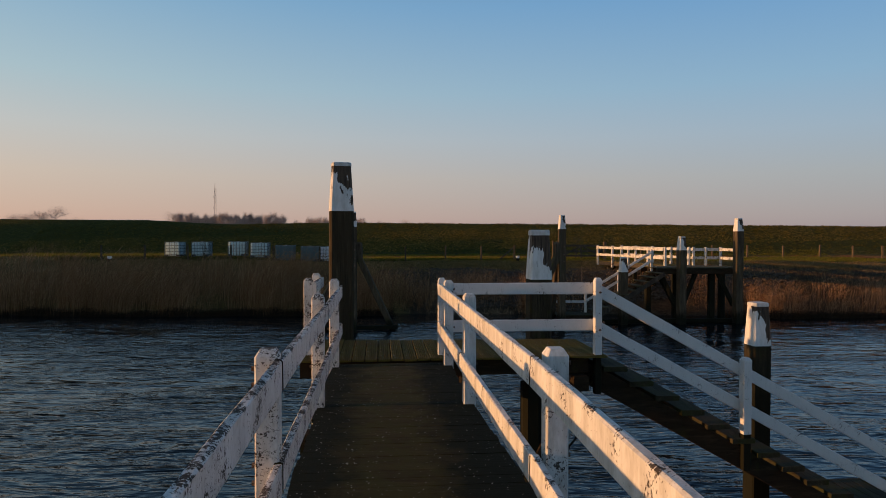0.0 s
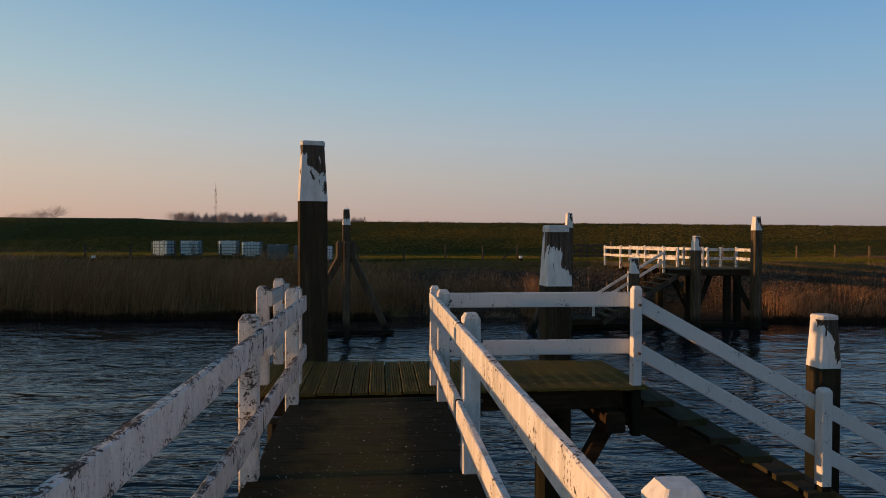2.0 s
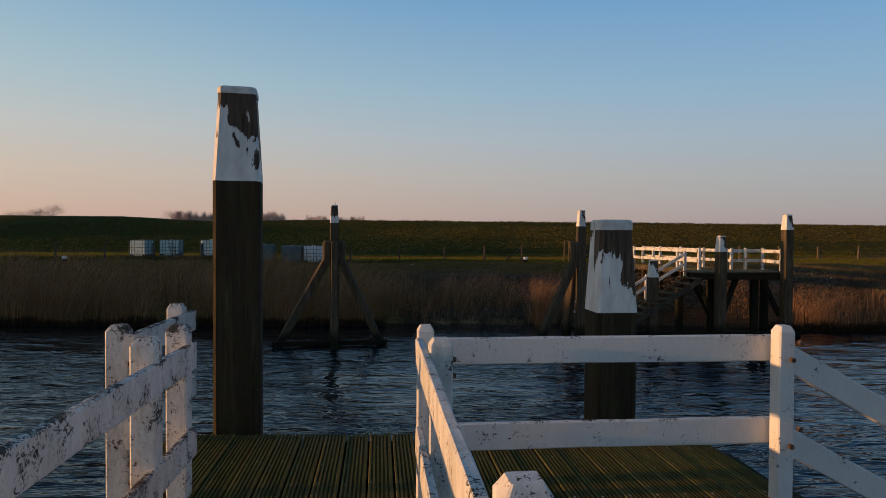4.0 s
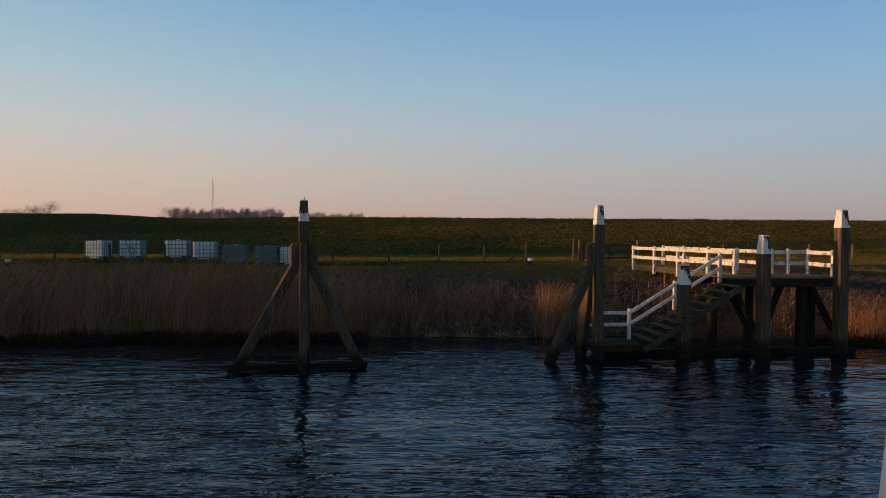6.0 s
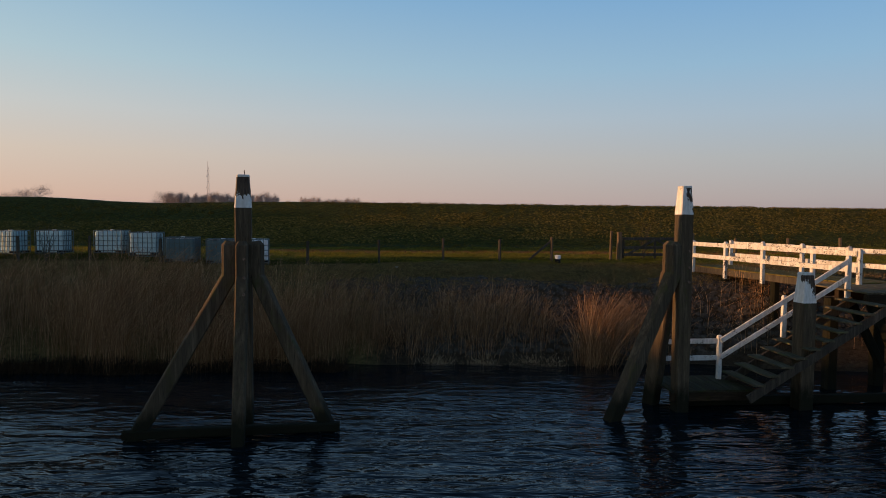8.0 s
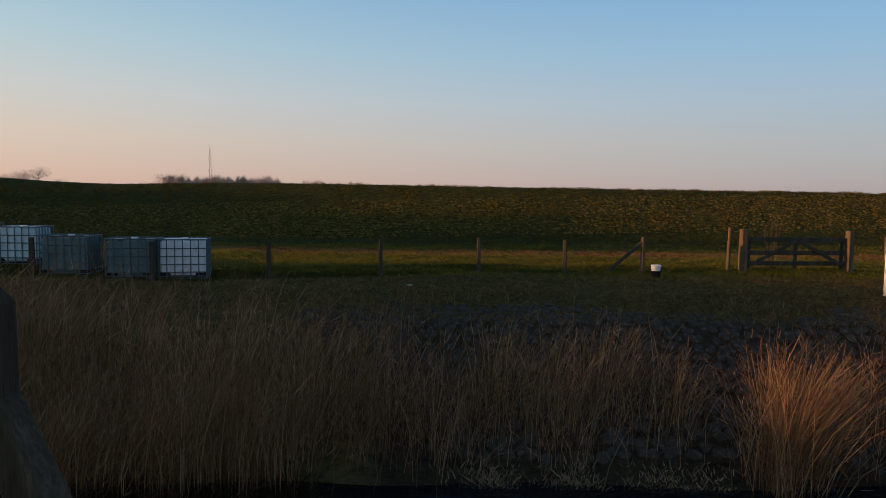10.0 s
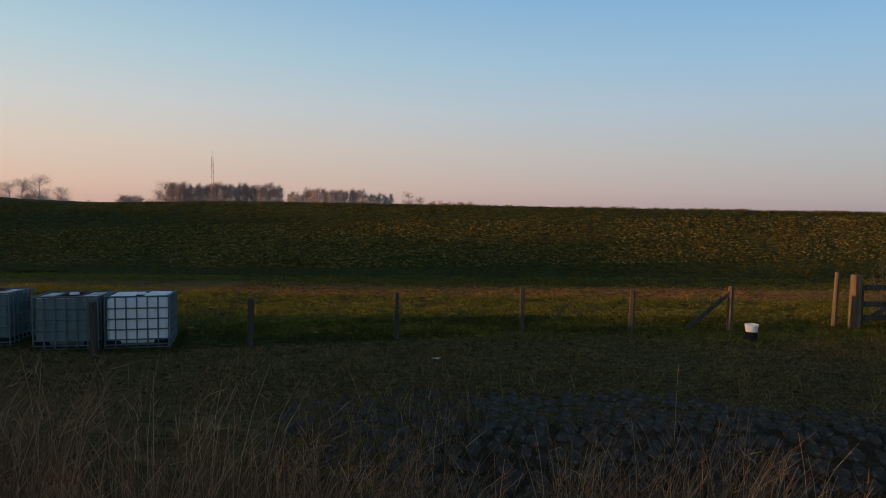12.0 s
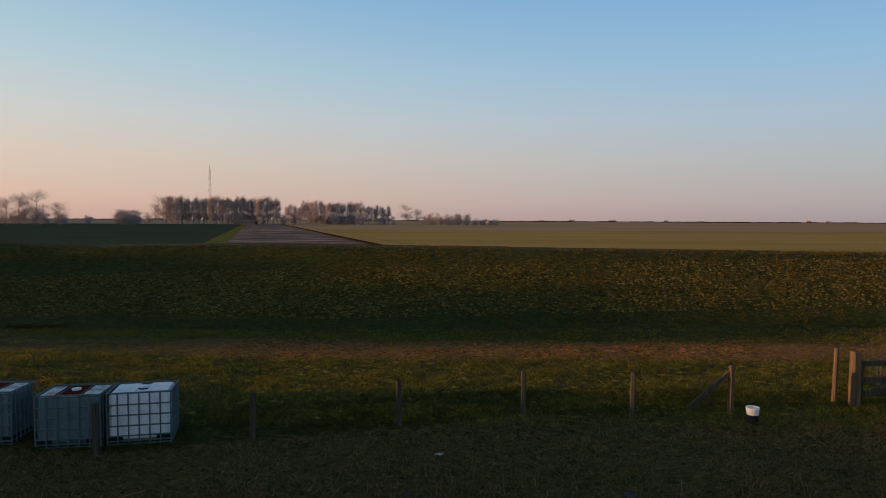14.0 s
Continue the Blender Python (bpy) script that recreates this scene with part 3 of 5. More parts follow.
for side in (-1, 1):
    posts, rails = walk_side(side)
    rw = railing("white painted wooden railing beside the mossy walkway, paint flaking", posts, rails, "railings of the near jetty", paint=M_PAINT_WORN if side < 0 else M_PAINT)
    out = PIER.to_3x3() @ Vector((side, 0, 0))
    for (p, q), nxt in zip(rails[:-2], rails[2:]):
        c, along = Vector(q), (Vector(q) - Vector(p)).normalized() * 0.005
        part("rotten_joint", beam(c - along - rw.location, c + along - rw.location, 0.046, 0.161, 0.010, wobble=0.004, rng=RNG), M_BEAM, rw, "dark rotten joint between two rails")
    for x, y, top, bottom in posts[:3]:
        bolts(rw, [Vector((x, y, z)) + out * 0.062 - rw.location for z in (3.77, 3.69, 3.29, 3.20)], out, 0.014)


def plan(a, b):
    p = pier(a, b, 0)
    return (p.x, p.y)


corner = [(*plan(-1.04, 0.47), 3.87, DECK - 0.1), (*plan(-1.04, 1.52), 3.88, DECK - 0.1), (*plan(-0.705, 0.46), 3.868, DECK - 0.02)]
railing("short white railing at the platform's side with bolted posts", corner, both(plan(-0.96, 0.40), plan(-0.96, 1.66)), "railings of the near jetty", paint=M_PAINT_WORN)
front = [(*plan(0.72, 0.28), 3.88, DECK), (*plan(2.80, 0.12), 3.88, DECK - 0.03)]
rt = railing("white railing across the platform's front edge", front, both(plan(0.78, 0.24), plan(2.85, 0.215), 3.236, 3.728), "railings of the near jetty", post_w=0.096, paint=M_PAINT_CLEAN, feet=0.5)
for z in (3.79, 3.69, 3.29, 3.19):
    bolts(rt, [Vector((*plan(2.83 + (0.03 if z in (3.79, 3.29) else -0.02), 0.05), z)) - rt.location], PIER.to_3x3() @ Vector((0, -1, 0)))


# platform: grooved boards along the view, on beams and piles
def grooved_board(width, thick=0.028, grooves=6):
    """Half a profile along x at unit length in y."""
    pts = []
    step = width / grooves
    x0 = -width / 2
    for i in range(grooves):
        pts += [(x0 + i * step + 0.003, 0.0), (x0 + (i + 1) * step - 0.011, 0.0), (x0 + (i + 1) * step - 0.009, -0.013), (x0 + (i + 1) * step, -0.013)]
    pts[-1] = (width / 2, -0.002)
    pts[-2] = (width / 2 - 0.001, 0.0)
    pts = pts[:-3] + [(width / 2 - 0.004, 0.0)]
    pts += [(width / 2, -0.004), (width / 2, -thick), (-width / 2, -thick), (-width / 2, -0.004)]
    bm = bmesh.new()
    prism(bm, [(x, 1.0, z) for x, z in pts][::-1], [(x, 0.0, z) for x, z in pts][::-1])
    bmesh.ops.recalc_face_normals(bm, faces=bm.faces)
    return bm


platform = thing("platform", "wooden jetty platform of grooved mossy boards on dark piles", "jetty", "near jetty", at=pier(0.8, 0.8, DECK))
PB = Matrix.Translation(platform.location).inverted() @ PIER
board_bm = grooved_board(0.154)
board_me = bpy.data.meshes.new("deck_board")
board_bm.to_mesh(board_me)
board_bm.free()
board_me.materials.append(M_DECK)
a = -1.124
while a < 2.86:
    back = 1.64 - 0.065 * (a + 1.15)
    ob = new("deck_board", board_me)
    ob.parent = platform
    m = PB @ Matrix.Translation((a + 0.0795, RNG.uniform(-0.012, 0.012), DECK + RNG.uniform(-0.003, 0.003)))
    ob.matrix_basis = m @ Matrix.Diagonal((1, back, 1, 1))
    a += 0.168


def pier_beam(name, p, q, w, h, mat, parent, wob=0.004):
    bm = beam(p, q, w, h, 0.012, wobble=wob, rng=RNG)
    bm.transform(PIER)
    bm.transform(Matrix.Translation(parent.location).inverted())
    return part(name, bm, mat, parent)


for b in (0.26, 0.82, 1.40):
    pier_beam("cross_beam", (-1.12, b, DECK - 0.15), (2.70 if b < 0.5 else 2.84, b, DECK - 0.15), 0.14, 0.24, M_BEAM, platform)
for a in (-0.6, 1.05, 2.55):
    pier_beam("long_beam", (a, 0.0, DECK - 0.37), (a, 1.35, DECK - 0.37), 0.2, 0.2, M_BEAM, platform)
for a, b in ((-0.9, 0.75), (2.02, 0.62)):
    bm = stack([ring(0.27, 0.27, z, 0.06) for z in (-1.6, 0.0, 1.4, DECK - 0.47)])
    bm.transform(Matrix.Translation(platform.location).inverted() @ PIER @ Matrix.Translation((a, b, 0)))
    part("support_pile", bm, M_PILE, platform)
pier_beam("brace", (2.10, 0.55, 1.35), (2.72, 0.55, DECK - 0.42), 0.16, 0.15, M_BEAM, platform)

walkway = thing("walkway", "narrow plank walkway, dark with moss and bird droppings", "jetty", "near jetty", at=pier(0, -4, DECK))
for a in (-0.55, 0.02, 0.6):
    pier_beam("stringer", (a, -11, DECK - 0.2), (a, -0.03, DECK - 0.2), 0.12, 0.26, M_BEAM, walkway)
for b in (-1.9, -6.5):
    bm = beam((-0.85, b, DECK - 0.42), (0.95, b, DECK - 0.42), 0.2, 0.2, 0.012)
    bm.transform(Matrix.Translation(walkway.location).inverted() @ PIER)
    part("cross_beam", bm, M_BEAM, walkway)
    for a in (-0.6, 0.66):
        bm = stack([ring(0.25, 0.25, z, 0.06) for z in (-1.6, 0.5, DECK - 0.5)])
        bm.transform(Matrix.Translation(walkway.location).inverted() @ PIER @ Matrix.Translation((a, b, 0)))
        part("support_pile", bm, M_PILE, walkway)
b = -11.0
while b < -0.12:
    w = 0.142
    left, right = -0.68 + RNG.uniform(-0.012, 0.012), edge_right(b) + RNG.uniform(-0.015, 0.015)
    bm = beam((left, b + w / 2, DECK - 0.055), (right, b + w / 2, DECK - 0.055 + RNG.uniform(-0.002, 0.002)), w - 0.002, 0.034, 0.0016)
    bm.transform(Matrix.Translation(walkway.location).inverted() @ PIER)
    part("plank", bm, M_WALK, walkway)
    b += w


cable = thing("cable", "thin black cable looped behind a railing post", "cable", at=(0.72, 3.28, 3.3))
part("loop", rod([Vector(p) - cable.location for p in ((0.690, 3.28, 3.47), (0.738, 3.27, 3.43), (0.745, 3.27, 3.38), (0.712, 3.28, 3.335), (0.700, 3.28, 3.28), (0.694, 3.28, 3.20))], 0.006, 6), M_BLACK_CABLE, cable)


# stairs down beside the platform
def stairs(label, origin, along, across, top, steps, rise, run, width, wood, group, stringers=0.24, drop=0.27, tread=None, thick=0.045):
    """along: unit plan direction downhill; across: unit plan direction of the tread's length."""
    t = thing("stairs", label, "stairs", group, at=(*origin, top))
    u, v = Vector((*along, 0)), Vector((*across, 0))
    for s in (0.03, width - 0.03):
        p = v * s + u * -0.1 + Vector((0, 0, -drop + rise * 0.1 / run))
        q = v * s + u * (run * (steps + 0.2)) + Vector((0, 0, -rise * (steps + 0.2) - drop))
        part("stringer", beam(p, q, 0.07, stringers, 0.008, wobble=0.003, rng=RNG), wood, t)
    for i in range(1, steps + 1):
        c = u * (run * (i - 0.5)) + Vector((0, 0, -rise * i))
        part("tread", beam(c + v * -0.075, c + v * (width + 0.05), run * 0.9, thick, 0.009, wobble=0.004, rng=RNG), tread or M_TREAD, t)
    return t


U = (math.cos(radians(6)), math.sin(radians(6)))
V = (-U[1], U[0])
stairs("dark mossy wooden stairs going down from the platform to the water", plan(2.86, 0.16), U, V, DECK, 10, 0.205, 0.365, 1.15, M_BEAM, "stairs of the jetties", 0.27, 0.36, M_LANDING, 0.07)
landing = thing("landing", "low wooden landing stage above the water", "landing stage", at=pier(7.5, 0.7, 0.5))
for i in range(12):
    bm = beam((6.5 + i * 0.17, 0.1, 0.5), (6.5 + i * 0.17, 1.4, 0.5), 0.16, 0.04, 0.005)
    bm.transform(Matrix.Translation(landing.location).inverted() @ PIER)
    part("plank", bm, M_LANDING, landing)
for a, b in ((6.7, 0.2), (8.3, 0.2), (6.7, 1.3), (8.3, 1.3)):
    bm = stack([ring(0.22, 0.22, z, 0.05) for z in (-1.6, -0.4, 0.47)])
    bm.transform(Matrix.Translation(landing.location).inverted() @ PIER @ Matrix.Translation((a, b, 0)))
    part("support_pile", bm, M_PILE, landing)
slope = 0.205 / 0.365
s1, s2 = plan(4.92, 0.15), plan(7.5, 0.15)
stair_posts = [(*s1, 2.77, 1.72), (*s2, 2.77 - 2.58 * 0.55, -0.1)]
rails = []
for z in (3.742, 3.24):
    rails.append(((*plan(2.84, 0.245), z - 0.03), (*plan(7.5, 0.245), z - 0.02 - 4.67 * 0.55)))
railing("white stair railing sloping down to the water", stair_posts, rails, "railings of the near jetty", post_w=0.12, paint=M_PAINT_CLEAN, feet=0.5)


# ---- mooring piles ----
def mooring_pile(label, x, y, w, top, paint_from, turn=6.0, taper=0.78, lid=0.06, group="mooring piles", cap=None, wood=None):
    t = thing("mooring_pile", label, "mooring pile", group, at=(x, y, 0))
    t.rotation_euler.z = radians(turn)
    bm = stack([ring(w, w, z, w * 0.07) for z in (-1.8, 0.0, paint_from * 0.45, paint_from)])
    part("shaft", bm, wood or M_PILE, t)
    n = 4
    rings = [ring(w * 1.015 * (1 - (1 - taper) * i / n), w * 1.015 * (1 - (1 - taper) * i / n), paint_from + (top - lid - paint_from) * i / n, w * 0.07) for i in range(n + 1)]
    head = part("painted_head", stack(rings), cap or M_CAP, t, "tapered head with white paint peeling off dark wood")
    k = taper * 1.06
    part("lid", stack([ring(w * k, w * k, top - lid, w * 0.08), ring(w * k, w * k, top - 0.018, w * 0.08), ring(w * k * 0.9, w * k * 0.9, top, w * 0.08)]), M_CAP_CLEAN, head, "white painted lid")
    return t


mooring_pile("tall dark mooring pile with a peeling white head behind the platform", -1.575, 9.98, 0.366, 5.58, 4.82, 13, cap=M_CAP_TALL)
mooring_pile("stout dark mooring pile with a peeling white head", 1.60, 10.4, 0.358, 4.54, 3.735, lid=0.09, cap=M_CAP_TONGUE)
mooring_pile("dark mooring pile with a white head beside the stairs", 5.20, 10.4, 0.305, 3.36, 2.66, wood=M_PILE_WET)


# ---- braced mooring piles in the canal ----
def sweep(points, w, d, cut=0.02, across=(0, 1, 0), head=1.0):
    """A square timber along a bent line; w along the bend's plane, d across it."""
    pts = [Vector(p) for p in points]
    v = Vector(across).normalized()
    rings = []
    for i, p in enumerate(pts):
        a = (pts[min(i + 1, len(pts) - 1)] - pts[max(i - 1, 0)]).normalized()
        u = v.cross(a).normalized()
        x, y = w / 2 * (head if i == 0 else 1), d / 2 * (head if i == 0 else 1)
        c = cut
        shape = ((-x + c, -y), (x - c, -y), (x, -y + c), (x, y - c), (x - c, y), (-x + c, y), (-x, y - c), (-x, -y + c))
        rings.append([p + u * a1 + v * b1 for a1, b1 in shape])
    bm = stack(rings)
    bmesh.ops.recalc_face_normals(bm, faces=bm.faces)
    return bm


def dolphin(label, x, y, w, top, paint_from, feet, turn, shoulder=4.15, kink=3.42, cap=None):
    """A braced pile: feet are the braces' ends at the water, from the pile's foot."""
    t = mooring_pile(label, x, y, w, top, paint_from, turn, 0.74, 0.05, "braced mooring piles")
    for ob in t.children:
        if cap and ob.name.startswith("painted_head"):
            ob.data.materials.clear()
            ob.data.materials.append(cap)
        if ob.name.startswith("shaft"):
            ob.data.materials.clear()
            ob.data.materials.append(M_BRACED)
    inv = Matrix.Rotation(-radians(turn), 4, "Z")
    for fx, fy, thick in feet:
        d = Vector((fx, fy, 0))
        n = d.normalized()
        h = w * 0.5 + thick * 0.42
        p = [n * h * 0.96 + Vector((0, 0, shoulder + 0.02)), n * h + Vector((0, 0, shoulder - 0.07)), n * h + Vector((0, 0, kink)), n * (h + 0.06) + Vector((0, 0, kink - 0.12)), d + Vector((0, 0, -0.05)), d * 1.06 + Vector((0, 0, -0.35))]
        bm = sweep([inv @ q for q in p], thick, thick * 0.95, 0.03, inv @ Vector((0, 0, 1)).cross(n), 0.62)
        part("brace", bm, M_BRACED, t)
    return t


d1 = dolphin("grey wooden pile braced by slanting timbers, peeling white head", -4.36, 30.30, 0.345, 5.62, 4.90, [(-2.10, -0.85, 0.31), (1.94, -0.15, 0.28), (0.20, -1.12, 0.27)], 12, cap=M_CAP_BARE)
bm = beam((-6.62, 29.36, 0.13), (-2.2, 30.02, 0.13), 0.17, 0.2, 0.03, wobble=0.006, rng=RNG)
bm.transform(d1.matrix_basis.inverted())
part("waling", bm, M_PILE, d1, "dark wet beam at the waterline")
part("pin", rod(((0.03, 0, 5.60), (0.03, 0, 5.72)), 0.012, 6), M_BOLT, d1, "thin iron pin on top of the head")
for z in (3.05, 3.4, 3.8):
    bolts(d1, [(0.05, -0.62 if z < 3.2 else -0.52, z)], (0, -1, 0), 0.035)
d2 = dolphin("brown wooden pile with two slanting braces beside the landing", 5.90, 31.75, 0.33, 5.52, 4.83, [(-1.9, -0.8, 0.31), (-0.5, 0.65, 0.34)], 8)
for z in (3.2, 3.55, 3.95):
    bolts(d2, [(0.06, -0.2, z)], (0, -1, 0), 0.035)

# ---- the far jetty ----
FAR = 2.88
mooring_pile("short far mooring pile with a white head beside the stairs", 9.06, 32.0, 0.38, 3.42, 2.67, 8, 0.72, wood=M_BRACED)
mooring_pile("far mooring pile with a white head at the platform", 12.12, 32.35, 0.385, 4.47, 3.77, 8, 0.72, wood=M_BRACED)
mooring_pile("tall far mooring pile with a white head at the platform's end", 15.12, 32.6, 0.385, 5.41, 4.74, 8, 0.72, wood=M_BRACED)
waling = thing("waling", "long dark beam along the piles at the waterline", "beam", at=(10.5, 32.4, 0.1))
bm = beam((6.0, 32.15, 0.12), (15.9, 32.95, 0.12), 0.2, 0.22, 0.03, wobble=0.006, rng=RNG)
bm.transform(Matrix.Translation(waling.location).inverted())
part("beam", bm, M_PILE, waling)


def planked(t, p0, along, across, length, width, z, pitch, mat, thick=0.045):
    """Planks side by side along `along`, each as long as width."""
    u, v = Vector((*along, 0)), Vector((*across, 0))
    o = Vector((*p0, z - thick / 2)) - t.location
    n = int(length / pitch)
    for i in range(n):
        c = o + u * (pitch * (i + 0.5)) + Vector((0, 0, RNG.uniform(-0.003, 0.003)))
        part("plank", beam(c + v * RNG.uniform(-0.015, 0.015), c + v * width, pitch * 0.94, thick, 0.006), mat, t)


far_platform = thing("platform", "high wooden far jetty platform on dark piles with cross braces", "jetty", "far jetty", at=(13.2, 33.6, FAR))
planked(far_platform, (10.85, 32.35), (0.9962, 0.087), (-0.087, 0.9962), 4.5, 2.3, FAR, 0.17, M_TREAD)
for dy in (-0.3, 0.75, 1.8):
    bm = beam((10.85 - 0.087 * dy, 32.75 + dy, FAR - 0.2), (15.35 - 0.087 * dy, 33.15 + dy, FAR - 0.2), 0.16, 0.28, 0.012)
    bm.transform(Matrix.Translation(far_platform.location).inverted())
    part("cross_beam", bm, M_BEAM, far_platform)
for x, y in ((10.9, 33.9), (12.5, 34.3), (15.1, 34.5), (14.0, 33.2)):
    bm = stack([ring(0.31, 0.31, z, 0.05) for z in (-1.6, 0.0, FAR - 0.32)])
    bm.transform(Matrix.Translation(Vector((x, y, 0)) - far_platform.location))
    part("support_pile", bm, M_BRACED, far_platform)
for p, q in (((11.95, 32.6, 0.9), (11.2, 32.85, 2.65)), ((12.3, 32.65, 0.9), (13.1, 32.95, 2.65)), ((15.0, 32.9, 0.9), (14.2, 33.0, 2.65)), ((12.5, 34.1, 0.6), (11.4, 33.95, 2.6))):
    bm = beam(p, q, 0.19, 0.20, 0.02, wobble=0.006, rng=RNG)
    bm.transform(Matrix.Translation(far_platform.location).inverted())
    part("brace", bm, M_BRACED, far_platform)

far_walk = thing("walkway", "plank walkway from the bank to the far platform", "jetty", "far jetty", at=(11.8, 38.2, FAR))
A0, A1 = Vector((10.12, 41.6, 0)), Vector((12.05, 34.45, 0))
D = (A1 - A0).normalized()
N = Vector((-D.y, D.x, 0))
planked(far_walk, (A0.x, A0.y), (D.x, D.y), (N.x, N.y), (A1 - A0).length, 1.55, FAR + 0.02, 0.17, M_DECK)
for s in (0.06, 1.47):
    bm = beam(A0 + N * s + Vector((0, 0, FAR - 0.14)), A1 + N * s + Vector((0, 0, FAR - 0.14)), 0.12, 0.22, 0.01)
    bm.transform(Matrix.Translation(far_walk.location).inverted())
    part("stringer", bm, M_FENCE, far_walk)
for k in (0.22, 0.55):
    for s in (0.15, 1.4):
        p = A0.lerp(A1, k) + N * s
        bm = stack([ring(0.24, 0.24, z, 0.05) for z in (-1.0, 1.0, FAR - 0.25)])
        bm.transform(Matrix.Translation(Vector((p.x, p.y, 0)) - far_walk.location))
        part("support_pile", bm, M_PILE, far_walk)

FG = "railings of the far jetty"
RAIL_HI, RAIL_LO = FAR + 0.88, FAR + 0.42


def side_rail(label, p, q, ks, out, drop=0.35, paint=None):
    posts = []
    for k in ks:
        c = p.lerp(q, k)
        posts.append((c.x, c.y, FAR + 1.02, FAR - drop))
    o = Vector(out) * -0.09
    railing(label, posts, both((p.x + o.x, p.y + o.y), (q.x + o.x, q.y + o.y), RAIL_LO, RAIL_HI), FG, paint=paint or M_PAINT_FAR, turn=15)


side_rail("sunlit white railing along the far walkway", A0 - N * 0.05, A1 - N * 0.05, (0.0, 0.25, 0.5, 0.78, 1.0), N)
side_rail("white railing on the far side of the far walkway", A0 + N * 1.6, A1 + N * 1.6, (0.02, 0.25, 0.5, 0.75, 0.97), -N)
side_rail("white railing at the back of the far platform", Vector((13.70, 34.85, 0)), Vector((15.25, 34.99, 0)), (0.0, 0.45, 1.0), Vector((0, -1, 0)))
side_rail("white railing at the end of the far platform", Vector((15.30, 33.3, 0)), Vector((15.25, 34.9, 0)), (0.05,), Vector((1, 0, 0)))
FU, FV = (-0.9962, -0.087), (0.087, -0.9962)
stairs("weathered wooden stairs climbing from the landing to the far platform", (10.86, 33.10), FU, FV, FAR - 0.04, 10, 0.213, 0.345, 1.35, M_FAR_WOOD, "stairs of the jetties", 0.22, 0.31)
far_landing = thing("landing", "low mossy landing stage at the foot of the stairs", "landing stage", at=(6.9, 32.6, 0.52))
planked(far_landing, (5.65, 31.62), (0.9962, 0.087), (-0.087, 0.9962), 2.15, 1.45, 0.52, 0.165, M_LANDING)
for dy in (-0.28, 1.0):
    bm = beam((5.65, 31.97 + dy, 0.36), (7.85, 32.15 + dy, 0.36), 0.14, 0.22, 0.012)
    bm.transform(Matrix.Translation(far_landing.location).inverted())
    part("cross_beam", bm, M_BEAM, far_landing)
fs = 0.60
posts = [(10.86, 33.16, 3.78, FAR - 0.3), (9.1, 33.02, 3.78 - 1.76 * fs, 1.6), (7.34, 32.86, 1.68, 0.5)]
rails = []
for hi in (3.66, 3.22):
    rails.append(((10.86, 33.09, hi), (7.34, 32.78, hi - 3.52 * fs)))
    rails.append(((7.36, 32.86, hi - 3.52 * fs - 0.03), (5.5, 32.70, hi - 3.52 * fs - 0.03)))
railing("white stair railing from the landing up to the far platform", posts, rails, FG, post_w=0.11, tall=0.13, paint=M_PAINT, turn=8)


# ---- containers on the bank ----
def tank_material(name, base, stain, amount):
    n = Nodes(name, 0.45, gloss=0.4)
    f = n.noise(5, (1, 1, 0.5), 6, 0.7)
    return n.done(n.mix(n.ramp(f, (amount, 0.0), (amount + 0.2, 0.85)), base, stain), n.noise(14), 0.2, 0.01)


M_TANK_WHITE = tank_material("white_tank_plastic", (0.72, 0.74, 0.76), (0.55, 0.56, 0.55), 0.5)
M_TANK_TEAL = tank_material("pale_tank_plastic", (0.50, 0.67, 0.70), (0.36, 0.48, 0.50), 0.48)
M_TANK_GREY = tank_material("grey_tank_steel", (0.085, 0.145, 0.16), (0.048, 0.085, 0.095), 0.50)
M_TANK_RUST = tank_material("rusty_tank_top", (0.50, 0.53, 0.55), (0.16, 0.028, 0.014), 0.42)


M_RUST = field_material("red_brown_rust", (0.045, 0.010, 0.006), (0.13, 0.030, 0.016), 9)


def metal(name, colour, rough, shine=0.85):
    n = Nodes(name, rough, shine)
    return n.done(n.ramp(n.noise(20), (0.3, tuple(c * 0.75 for c in colour)), (0.7, colour)), n.noise(90), 0.15, 0.002)


M_CAGE = metal("galvanised_cage", (0.13, 0.17, 0.175), 0.6, 0.3)
M_BLACK = field_material("black_plastic", (0.012, 0.012, 0.013), (0.03, 0.03, 0.032), 12, rough=0.5)


def rounded_box(w, d, z0, z1, r):
    rings = []
    for k in range(4):
        a = k / 3 * math.pi / 2
        rings.append(ring(w - 2 * r * (1 - math.sin(a)), d - 2 * r * (1 - math.sin(a)), z0 + r * (1 - math.cos(a)), r * 0.9))
    for k in range(4):
        a = (3 - k) / 3 * math.pi / 2
        rings.append(ring(w - 2 * r * (1 - math.sin(a)), d - 2 * r * (1 - math.sin(a)), z1 - r * (1 - math.cos(a)), r * 0.9))
    return stack(rings)


IBC_W, IBC_D, IBC_H = 1.17, 0.82, 1.07


